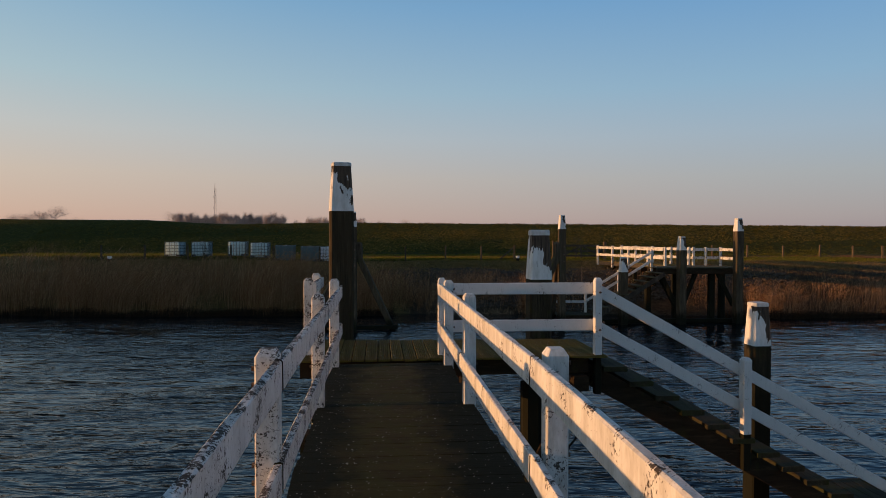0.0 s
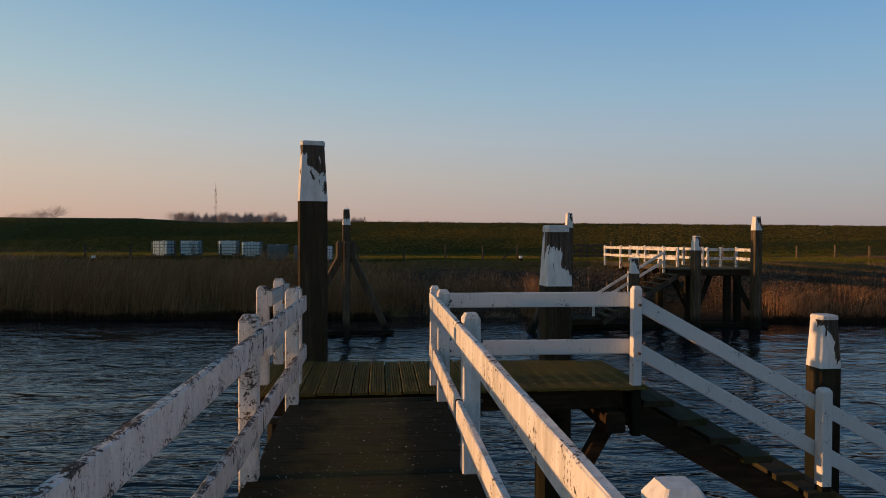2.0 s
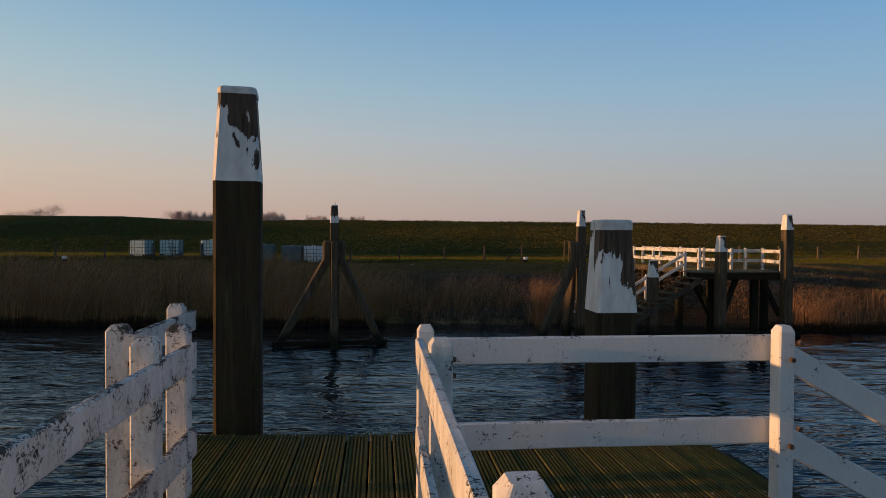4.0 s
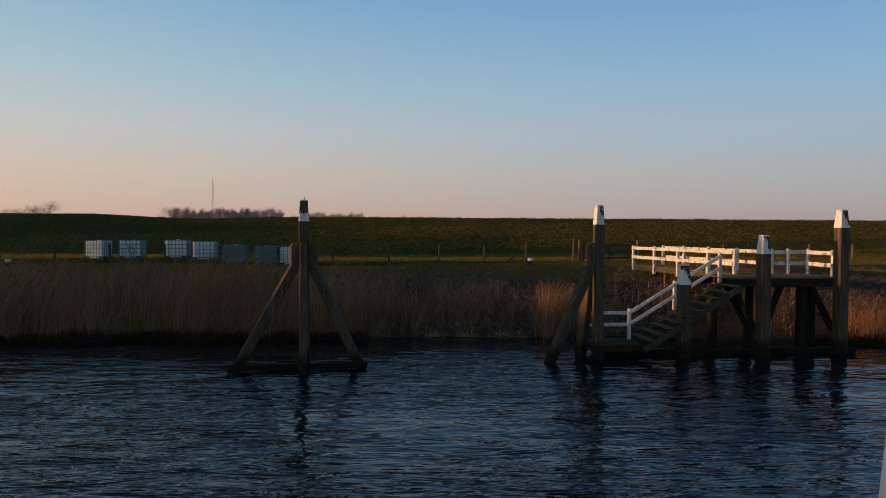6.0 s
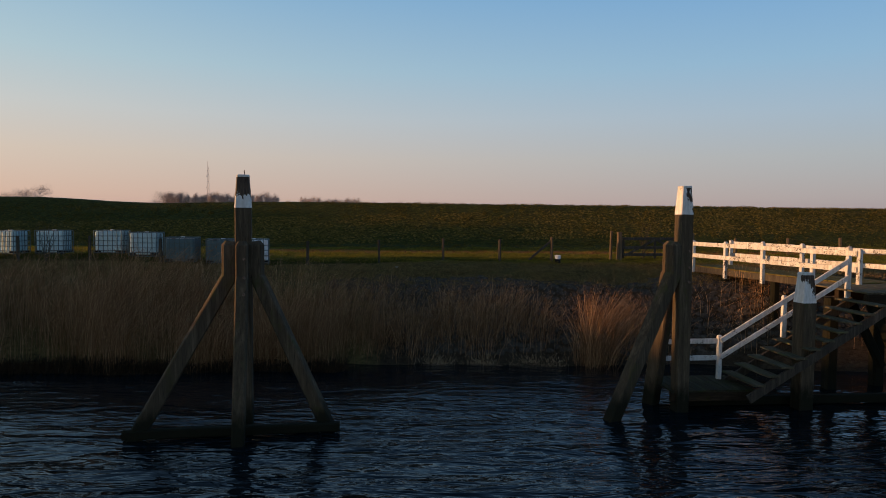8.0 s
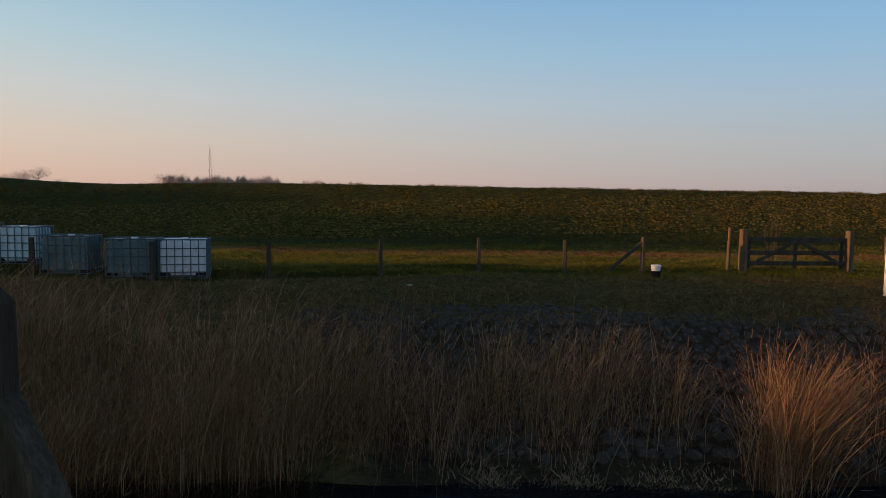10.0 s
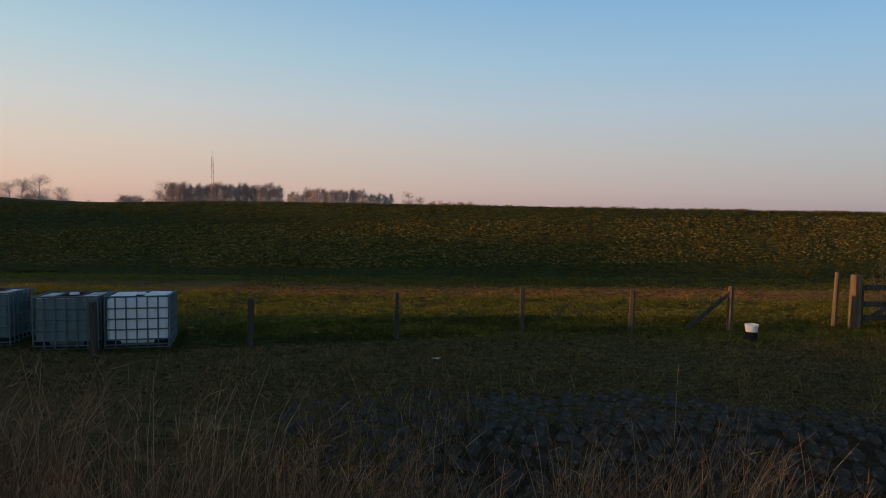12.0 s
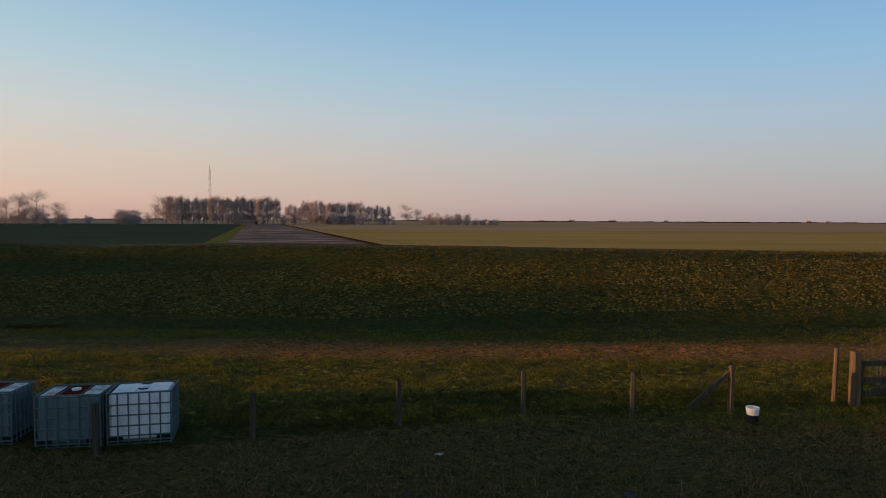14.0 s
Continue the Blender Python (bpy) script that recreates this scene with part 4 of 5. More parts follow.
def ibc(label, tank_mat, top_mat=None):
    t = thing("liquid_container", label, "container", "caged containers on the bank")
    w, d, h = IBC_W, IBC_D, IBC_H
    tank = part("tank", rounded_box(w - 0.05, d - 0.05, 0.13, h - 0.03, 0.06), tank_mat, t)
    if top_mat:
        panel = part("top_panel", stack([ring(w - 0.08, d - 0.08, h - 0.040, 0.05), ring(w - 0.10, d - 0.10, h - 0.012, 0.05)]), top_mat, t, "rusty flaking top")
        part("rust_plate", stack([ring(w * 0.44, d - 0.12, h - 0.014, 0.03, (-0.02, 0)), ring(w * 0.43, d - 0.13, h - 0.005, 0.03, (-0.02, 0))]), M_RUST, panel, "red-brown rusted middle panel")
    else:
        for x in (-1, 1):
            lobe = rounded_box(w * 0.37, d - 0.13, h - 0.07, h + 0.005, 0.03)
            lobe.transform(Matrix.Translation((x * w * 0.265, 0, 0)))
            part("top_lobe", lobe, tank_mat, tank, "raised half of the tank's moulded top")
        part("cap_ring", rod(((0.0, 0.02, h - 0.06), (0.0, 0.02, h - 0.012)), 0.105, 16), M_BLACK, tank, "black ring round the filler cap")
    for x in (-w / 2 + 0.13, 0, w / 2 - 0.13):
        part("pallet_foot", beam((x, -d / 2 + 0.02, 0.05), (x, d / 2 - 0.02, 0.05), 0.16, 0.10, 0.01), M_BLACK, t)
    part("pallet_deck", rounded_box(w, d, 0.10, 0.13, 0.012), M_CAGE, t)
    for x in (-1, 1):
        part("corner_foot", rounded_box(0.26, d * 0.98, 0.015, 0.20, 0.02), M_BLACK, t, "black plastic corner foot").location = (x * (w / 2 - 0.15), 0, 0)
    part("filler_cap", rod(((0.0, 0.02, h - 0.05), (0.0, 0.02, h + 0.03)), 0.085, 14), M_TANK_WHITE, tank, "round white screw cap")
    for y in (-d * 0.0 - 0.2, 0.2):
        part("top_bar", rod(((y * 1.0, -d / 2, h - 0.005), (y * 1.0, d / 2, h - 0.005)), 0.011, 6), M_CAGE, t)
    for k, z in enumerate((0.06, 0.22, 0.42, 0.63, 0.84, h)):
        x, y = w / 2, d / 2
        r = 0.018 if k == 5 else 0.015
        hoop = join(rod(((-x, -y, z), (x, -y, z)), r, 5), rod(((x, -y, z), (x, y, z)), r, 5), rod(((x, y, z), (-x, y, z)), r, 5), rod(((-x, y, z), (-x, -y, z)), r, 5))
        part("cage_hoop", hoop, M_CAGE, t)
    up = bpy.data.meshes.new("cage_bar")
    bm = rod(((0, 0, 0.03), (0, 0, h)), 0.015, 5)
    bm.to_mesh(up)
    bm.free()
    up.materials.append(M_CAGE)
    for i in range(7):
        for s in (-1, 1):
            ob = new("cage_bar", up)
            ob.parent = t
            ob.location = (-w / 2 + w * i / 6, s * (d / 2 + 0.004), 0)
    for i in range(1, 6):
        for s in (-1, 1):
            ob = new("cage_bar", up)
            ob.parent = t
            ob.location = (s * (w / 2 + 0.004), -d / 2 + d * i / 6, 0)
    return t


def ground_at(x, y):
    return float(height(np.array([x]), np.array([y]))[0])


IBCS = [
    (-18.55, 43.6, -13, "pale translucent container in a wire cage on the grass", "teal"),
    (-16.85, 43.9, 3, "pale stained container in a wire cage beside a bare shrub", "teal"),
    (-14.33, 43.9, 2, "pale half-clear container in a wire cage", "teal"),
    (-12.72, 43.65, 2, "pale container in a wire cage behind a fence post", "teal"),
    (-10.66, 42.42, 4, "grey container with a rusty top in a wire cage", "grey"),
    (-9.02, 42.45, 9, "dull grey container with a rusty red top in a wire cage", "grey"),
    (-7.82, 42.75, 13, "clean white plastic container in a wire cage", "white"),
]
for x, y, turn, label, look_of in IBCS:
    t = ibc(label, {"teal": M_TANK_TEAL, "grey": M_TANK_GREY, "white": M_TANK_WHITE}[look_of], M_TANK_RUST if look_of == "grey" else None)
    t.location = (x, y, ground_at(x, y) - 0.07)
    t.rotation_euler.z = radians(turn)


# ---- fence, gate, tubs and litter ----
def fence_post(x, y, tall, w=0.11, lean=0.0, label="weathered wooden fence post in the grass", wood=None):
    z = ground_at(x, y)
    t = thing("fence_post", label, "fence post", "fence posts on the bank", at=(x, y, z))
    t.rotation_euler = (radians(lean), radians(lean * 0.6), radians(RNG.uniform(-20, 20)))
    part("post", stack([ring(w, w, -0.3, 0.02), ring(w, w, tall * 0.5, 0.022), ring(w * 0.96, w * 0.94, tall - 0.02, 0.024), ring(w * 0.8, w * 0.78, tall, 0.02)]), wood or M_FENCE, t)
    return t


for x, y, tall in ((-22.5, 41.4, 1.0), (-19.7, 41.5, 1.0), (-16.9, 41.6, 1.02), (-14.1, 41.7, 1.0), (-11.3, 41.8, 0.98), (-8.25, 41.75, 1.02), (-5.58, 42.65, 1.0), (-2.67, 43.4, 1.0), (0.07, 44.1, 1.0), (2.56, 44.25, 1.0)):
    fence_post(x, y, tall, RNG.uniform(0.09, 0.12), RNG.uniform(-2.5, 2.5))
# the lighter wood imitates sun on these posts
for x in (15.2, 18.0, 20.8, 23.6, 26.46, 29.4, 32.1, 34.5, 36.9, 39.3):
    fence_post(x, 49.0 + 0.05 * (x - 15), RNG.uniform(0.92, 1.0), 0.13, RNG.uniform(-2, 2), "sunlit wooden fence post on the bank", M_SUNLIT_POST)
end_post = fence_post(4.9, 44.5, 1.08, 0.115, 0.5, "wooden corner post with a slanting strut", M_SUNLIT_POST)
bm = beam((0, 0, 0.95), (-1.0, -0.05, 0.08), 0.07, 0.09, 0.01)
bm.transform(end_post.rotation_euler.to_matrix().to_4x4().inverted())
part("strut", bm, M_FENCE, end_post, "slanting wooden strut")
fence_post(7.72, 45.2, 1.35, 0.10, 1.0, "slim wooden post beside the gate", M_SUNLIT_POST)
fence_post(8.05, 44.95, 1.31, 0.20, 0.0, "thick square wooden gate post", M_SUNLIT_POST)
fence_post(11.45, 45.3, 1.30, 0.20, 0.0, "thick square wooden gate post", M_SUNLIT_POST)
gate = thing("gate", "dark wooden field gate with diagonal braces", "gate", at=(8.2, 45.0, ground_at(9.5, 45.1)))
for z in (0.30, 0.62, 1.02):
    part("gate_rail", beam((0.02, 0, z), (3.1, 0.3, z), 0.05, 0.13, 0.008), M_FENCE, gate)
for x in (0.06, 1.55, 3.05):
    part("gate_upright", beam((x, 0.06 + x * 0.097, 0.14), (x, 0.06 + x * 0.097, 1.08), 0.10, 0.05, 0.006, up=(0, 1, 0)), M_FENCE, gate)
for p, q in (((0.1, -0.045, 0.25), (1.5, 0.09, 0.98)), ((1.6, 0.1, 0.98), (3.0, 0.245, 0.25))):
    part("gate_brace", beam(p, q, 0.045, 0.10, 0.006), M_FENCE, gate)

M_TUB = tank_material("white_tub_plastic", (0.78, 0.78, 0.78), (0.6, 0.6, 0.58), 0.6)


def tub(x, y):
    z = ground_at(x, y)
    t = thing("tub", "white plastic tub on a black base in the grass", "tub", "white tubs on the bank", at=(x, y, z))
    t.scale = (0.83, 0.83, 0.95)
    part("base", rod(((0, 0, -0.05), (0, 0, 0.10), (0, 0, 0.22)), 0.145, 20), M_BLACK, t)
    body = stack([[Vector((r * math.cos(k * math.tau / 20), r * math.sin(k * math.tau / 20), zz)) for k in range(20)] for r, zz in ((0.142, 0.20), (0.158, 0.34), (0.172, 0.345), (0.172, 0.385), (0.155, 0.39), (0.145, 0.372))])
    part("bucket", body, M_TUB, t, "white tapered bucket with a rim")
    return t


tub(5.05, 43.75)
tub(-21.7, 40.9)
tub(31.9, 44.9)
scrap = thing("litter", "crumpled white scrap of litter on the grass", "litter", at=(-1.81, 42.0, ground_at(-1.81, 42.0) + 0.02))
part("sheet", stack([[Vector((0.085 * math.cos(k) * (1 + 0.3 * math.sin(3 * k)), 0.03 * math.sin(k), z + 0.01 * math.sin(2 * k))) for k in [j * math.tau / 12 for j in range(12)]] for z in (0.0, 0.018)]), M_TUB, scrap)
float_ball = thing("float", "small white float lying at the reeds' edge", "float", at=(-11.6, 35.4, 0.0))
bm = bmesh.new()
bmesh.ops.create_uvsphere(bm, u_segments=16, v_segments=10, radius=0.075)
part("ball", bm, M_TUB, float_ball, smooth=True)


# ---- blades: reeds and grass, made in whole arrays ----
def strips(name, base, tip, width, bend, material, label, category, steps=3, point=0.15):
    """Flat tapered blades from base to tip; bend shifts their middle. Arrays of n x 3 and n."""
    n = len(base)
    axis = tip - base
    side = np.cross(axis, np.random.normal(size=(n, 3)))
    side /= np.linalg.norm(side, axis=1)[:, None]
    rows = []
    for i in range(steps + 1):
        k = i / steps
        c = base + axis * k + bend * (4 * k * (1 - k))
        w = width * (1 - (1 - point) * k ** 1.5)
        rows.append(c - side * w[:, None] / 2)
        rows.append(c + side * w[:, None] / 2)
    v = np.stack(rows, 1).reshape(-1, 3)
    per = 2 * (steps + 1)
    o = np.arange(n)[:, None] * per
    f = np.concatenate([np.stack([o[:, 0] + 2 * i, o[:, 0] + 2 * i + 1, o[:, 0] + 2 * i + 3, o[:, 0] + 2 * i + 2], -1) for i in range(steps)])
    me = bpy.data.meshes.new(name)
    me.vertices.add(len(v))
    me.vertices.foreach_set("co", v.astype(np.float32).ravel())
    me.loops.add(f.size)
    me.loops.foreach_set("vertex_index", f.astype(np.int32).ravel())
    me.polygons.add(len(f))
    me.polygons.foreach_set("loop_start", np.arange(0, f.size, 4, dtype=np.int32))
    me.update(calc_edges=True)
    me.materials.append(material)
    return tagged(new(name, me), label, category, kind="stuff")


RS = np.random.RandomState(11)


def reed_bed(name, x0, x1, depth, per_m2, tall, label, thin=None, front=-0.9, lean=0.2, leaves=4):
    """A bed of dry reeds along the shore."""
    n = int((x1 - x0) * depth * per_m2)
    x = RS.uniform(x0, x1, n)
    y = shore(x) + front + depth * RS.uniform(0, 1, n) + 0.4 * lump(x, x * 0, 3.0, 21)
    keep = RS.uniform(0, 1, n) < 0.55 + 0.75 * lump(x, y, 1.4, 22)
    if thin is not None:
        keep &= RS.uniform(0, 1, n) < thin(x)
    x, y = x[keep], y[keep]
    n = len(x)
    h = tall * (0.72 + 0.28 * RS.uniform(0, 1, n)) * (1 + 0.13 * lump(x, y, 2.2, 23) + 0.10 * lump(x, y, 0.8, 24) + 0.08 * lump(x, y, 6.0, 27))
    z = np.maximum(height(x, y), -0.1)
    way = np.stack([lump(x, y, 2.5, 25) * 1.0 + 0.75 + RS.normal(0, 0.95, n), lump(x, y, 2.5, 26) * 0.4 + RS.normal(0, 0.5, n), np.zeros(n)], -1)
    base = np.stack([x, y, z], -1)
    tip = base + np.stack([way[:, 0] * lean * h, way[:, 1] * lean * h, h], -1)
    np.random.seed(3)
    strips(name, base, tip, np.full(n, 0.0085), np.stack([-way[:, 0] * 0.10, -way[:, 1] * 0.10, 0.06 * h], -1), M_REED, label, "reeds", 3, 0.4)
    k = np.repeat(np.arange(n), leaves)
    m = len(k)
    at = RS.uniform(0.15, 0.95, m)
    lb = base[k] + (tip[k] - base[k]) * at[:, None]
    a = RS.uniform(0, math.tau, m)
    ln = RS.uniform(0.25, 0.70, m)
    lt = lb + np.stack([np.cos(a) * ln * 0.6 + 0.15, np.sin(a) * ln * 0.6, ln * RS.uniform(0.15, 0.9, m)], -1)
    strips(name + "_leaf", lb, lt, RS.uniform(0.004, 0.009, m), np.stack([np.zeros(m), np.zeros(m), RS.uniform(0, 0.02, m)], -1), M_REED, label.replace("reeds", "reed leaves"), "reeds", 2, 0.1)
    q = RS.uniform(0, 1, n) < 0.07
    pb = tip[q]
    m = len(pb)
    pt = pb + np.stack([RS.normal(0.06, 0.05, m), RS.normal(0, 0.05, m), RS.uniform(0.12, 0.24, m)], -1)
    strips(name + "_plume", pb - (0, 0, 0.05), pt, RS.uniform(0.010, 0.020, m), np.zeros((m, 3)), M_PLUME, label.replace("reeds", "reed plumes"), "reeds", 2, 0.2)


# near-black reed colour that carries the shade low among the stalks
M_FOOT_SHADE = leaf_material("wet_rotting_reed", (0.022, 0.014, 0.008), (0.10, 0.062, 0.033), 0.1)


def shade_fringe(x0, x1, count, seed):
    """Dark stubs and bent leaves added for shade and dead matter where reeds meet water."""
    r = np.random.RandomState(seed)
    x = r.uniform(x0, x1, count)
    y = shore(x) - 1.0 + r.uniform(0, 0.8, count) + 0.4 * lump(x, x * 0, 3.0, 21)
    h = r.uniform(0.12, 0.50, count) * (1 + 0.35 * lump(x, y, 0.8, 61))
    base = np.stack([x, y, np.full(count, -0.06)], -1)
    tip = base + np.stack([r.normal(0.08, 0.16, count), r.normal(-0.03, 0.12, count), h], -1)
    np.random.seed(seed)
    strips("reed_stubs", base, tip, r.uniform(0.012, 0.028, count), np.stack([np.zeros(count), np.zeros(count), 0.15 * h], -1), M_FOOT_SHADE, "dark reed stubs added for the shade at the waterline", "reeds", 2, 0.2)


shade_fringe(-46, -3.0, 24000, 71)
M_PLUME = leaf_material("reed_plume", (0.10, 0.050, 0.026), (0.30, 0.17, 0.09))
reed_bed("reeds", -46, -3.4, 3.2, 220, 2.15, "dense dry brown reeds along the water's edge")


def reed_fan(cx, dy, tall, count, wide, label, lean=0.0):
    """One clump whose stalks spread outwards from the middle."""
    count = int(count * 1.35)
    x = cx + RS.normal(0, wide * 0.5, count)
    y = shore(x) + dy + RS.normal(0, wide * 0.45, count)
    out = (x - cx) / wide
    h = tall * RS.uniform(0.55, 1.0, count) * np.clip(1.1 - 0.25 * np.abs(out), 0.4, 1.1)
    base = np.stack([cx + (x - cx) * 0.85, y, np.maximum(height(x, y), -0.05)], -1)
    way = np.stack([out * 0.26 + lean + 0.10 + RS.normal(0, 0.24, count), RS.normal(-0.05, 0.2, count), np.zeros(count)], -1) * h[:, None]
    tip = base + way + np.stack([np.zeros(count), np.zeros(count), h], -1)
    np.random.seed(int(abs(cx) * 100) + 5)
    strips("reed_clump", base, tip, np.full(count, 0.0075), -way * 0.18 + (0, 0, 0.03), M_REED, label, "reeds", 3, 0.4)
    k = np.repeat(np.arange(count), 3)
    m = len(k)
    at = RS.uniform(0.1, 0.9, m)
    lb = base[k] + (tip[k] - base[k]) * at[:, None]
    a, ln = RS.uniform(0, math.tau, m), RS.uniform(0.2, 0.5, m)
    lt = lb + np.stack([np.cos(a) * ln * 0.5 + out[k] * 0.1, np.sin(a) * ln * 0.5, ln * RS.uniform(0.2, 0.9, m)], -1)
    strips("reed_clump_leaf", lb, lt, RS.uniform(0.004, 0.008, m), np.zeros((m, 3)), M_REED, label.replace("reeds", "reed leaves"), "reeds", 2, 0.1)
    q = RS.uniform(0, 1, count) < 0.10
    m = int(q.sum())
    strips("reed_clump_plume", tip[q] - (0, 0, 0.04), tip[q] + way[q] * 0.06 + np.stack([RS.normal(0.03, 0.03, m), RS.normal(0, 0.03, m), RS.uniform(0.1, 0.2, m)], -1), RS.uniform(0.012, 0.022, m), np.zeros((m, 3)), M_PLUME, label.replace("reeds", "reed plumes"), "reeds", 2, 0.2)


for cx, dy, tall, count, wide in ((-7.0, 0.5, 2.3, 420, 0.9), (-5.7, 0.6, 2.4, 440, 0.9), (-4.6, 0.8, 2.3, 440, 0.9), (-3.4, 0.6, 2.0, 420, 0.9), (-2.2, 0.9, 1.75, 380, 0.8), (-1.0, 0.7, 1.6, 300, 0.75), (0.2, 1.2, 1.6, 300, 0.7), (1.2, 0.9, 1.7, 320, 0.7), (2.3, 1.4, 1.55, 300, 0.8), (3.3, 1.0, 1.45, 220, 0.6), (6.3, 1.2, 1.2, 200, 0.8), (7.4, 1.0, 1.1, 160, 0.8)):
    reed_fan(cx, dy, tall * 0.88, int(count * (0.75 if cx > -3 else 0.95)), wide * 1.3, "spreading clump of dry brown reeds on the bank")
reed_fan(4.80, -0.1, 2.4, 360, 0.52, "big golden clump of dry reeds beside the braced pile", 0.02)
reed_fan(5.35, 0.1, 2.0, 200, 0.5, "big golden clump of dry reeds beside the braced pile", 0.30)
reed_bed("reeds", 7.5, 17.0, 2.4, 22, 1.3, "dry reeds in the shade under the far jetty", None, 0.2, 0.2)
reed_bed("reeds", 16.5, 60, 1.9, 120, 1.25, "dry golden reeds lit by the low sun", None, -0.4)
shade_fringe(15.5, 50, 16000, 72)


def turf(name, x0, x1, y0, y1, count, tall, width, material, label, seed, keep=None, spread=0.09, blades=4):
    r = np.random.RandomState(seed)
    x, y = r.uniform(x0, x1, count), r.uniform(y0, y1, count)
    if keep is not None:
        k = r.uniform(0, 1, count) < keep(x, y)
        x, y = x[k], y[k]
    x, y = np.repeat(x, blades), np.repeat(y, blades)
    n = len(x)
    x, y = x + r.normal(0, spread, n), y + r.normal(0, spread, n)
    h = tall * r.uniform(0.5, 1.3, n) * (1 + 0.5 * lump(x, y, 0.9, seed))
    base = np.stack([x, y, height(x, y) - 0.01], -1)
    a = r.uniform(0, math.tau, n)
    out = r.uniform(0.4, 1.9, n) * h * (0.12 / (0.06 + tall))
    tip = base + np.stack([np.cos(a) * out, np.sin(a) * out, h], -1)
    np.random.seed(seed)
    return strips(name, base, tip, width * r.uniform(0.6, 1.3, n), np.stack([np.zeros(n), np.zeros(n), 0.15 * h], -1), material, label, "grass", 2, 0.1)


def fence_line(x):
    """The y of the fence, where the brown bank turf meets the green meadow."""
    return np.interp(x, (-30, -8, -5.6, -2.7, 0, 2.5, 8, 30), (41.3, 41.8, 42.6, 43.3, 44.0, 44.2, 44.9, 45.5))


turf("grass", 14, 60, 36.8, 42.5, 16000, 0.16, 0.008, M_DRYGRASS, "dry tan grass on the sunlit bank", 39, lambda x, y: 0.65 + 0.5 * lump(x, y, 1.2, 44), 0.09, 6)
turf("grass", -40, 40, 54.5, 63.2, 24000, 0.09, 0.012, M_GRASS, "tussocky green grass on the dike's slope", 31, lambda x, y: 0.55 + 0.6 * lump(x, y, 0.5, 41), 0.05, 9)
turf("grass", -32, 32, 43.4, 54.5, 44000, 0.085, 0.010, M_MEADOW, "short tufted green grass on the meadow", 36, lambda x, y: np.where(np.abs(y - 51.2) < 1.5, 0.2, 0.95), 0.09, 8)
turf("grass", -26, 12, 41.8, 46.2, 16000, 0.075, 0.010, M_LUSH, "short dark green grass behind the fence", 38, lambda x, y: np.where((y > fence_line(x)) & (y < fence_line(x) + 2.2), 1.0, 0.0), 0.07, 9)
turf("grass", -26, 26, 39.8, 44.0, 34000, 0.055, 0.010, M_MAT, "short brown-olive turf along the top of the bank", 37, lambda x, y: np.where(y < fence_line(x), 1.0, 0.0), 0.09, 8)
turf("grass", -26, 26, 40.2, 44.5, 7500, 0.06, 0.009, M_DRYGRASS, "pale dry grass along the top of the bank", 32, lambda x, y: np.where(y < fence_line(x), 0.5 + 0.5 * lump(x, y, 1.1, 42), 0.0), 0.12, 5)
turf("grass", -30, -2.5, 37.8, 39.5, 3600, 0.30, 0.006, M_DRYGRASS, "long dry grass on the bank behind the reeds", 33, lambda x, y: 0.4 + 0.6 * lump(x, y, 1.5, 5), 0.12, 5)
turf("grass", -4, 26, 37.6, 41.2, 4200, 0.26, 0.008, M_DRYGRASS, "straggling dry grass between the stones", 34, lambda x, y: 0.15 + 0.8 * lump(x, y, 1.6, 6), 0.10, 5)
turf("grass", -0.9, 4.0, 35.9, 36.7, 1500, 0.10, 0.016, M_STRAW, "pale flattened reed stalks at the water's edge", 35, lambda x, y: 0.5 + 0.6 * lump(x, y, 0.7, 43), 0.12, 4)


def tussocks(name, x0, x1, y0, y1, count, wide, tall, material, label, seed):
    """Low uneven humps of matted grass, each a small dome of its own."""
    r = np.random.RandomState(seed)
    x, y = r.uniform(x0, x1, count), r.uniform(y0, y1, count)
    k = r.uniform(0, 1, count) < 0.6 + 0.7 * lump(x, y, 2.0, seed)
    x, y = x[k], y[k]
    n, m = len(x), 7
    rad = wide * r.uniform(0.55, 1.25, n)
    up = tall * r.uniform(0.4, 1.3, n)
    turn = r.uniform(0, math.tau, n)
    z = height(x, y)
    rows = []
    for level, (reach, lift) in enumerate(((1.0, -0.25), (0.72, 0.62))):
        for j in range(m):
            q = rad * reach * r.uniform(0.75, 1.2, n)
            a = turn + j * math.tau / m
            rows.append(np.stack([x + q * 1.25 * np.cos(a), y + q * 0.8 * np.sin(a), z + up * lift * r.uniform(0.7, 1.2, n) + (height(x, y + q * 0.8 * np.sin(a)) - z)], -1))
    rows.append(np.stack([x, y, z + up], -1))
    v = np.stack(rows, 1).reshape(-1, 3)
    o = np.arange(n)[:, None] * (2 * m + 1)
    tri = []
    for j in range(m):
        i = (j + 1) % m
        tri += [(j, i, m + i), (j, m + i, m + j), (m + j, m + i, 2 * m)]
    f = (o[:, :, None] + np.array(tri)[None]).reshape(-1, 3)
    me = bpy.data.meshes.new(name)
    me.vertices.add(len(v))
    me.vertices.foreach_set("co", v.astype(np.float32).ravel())
    me.loops.add(f.size)
    me.loops.foreach_set("vertex_index", f.astype(np.int32).ravel())
    me.polygons.add(len(f))
    me.polygons.foreach_set("loop_start", np.arange(0, f.size, 3, dtype=np.int32))
    me.update(calc_edges=True)
    me.materials.append(material)
    return tagged(new(name, me), label, "grass", kind="stuff")


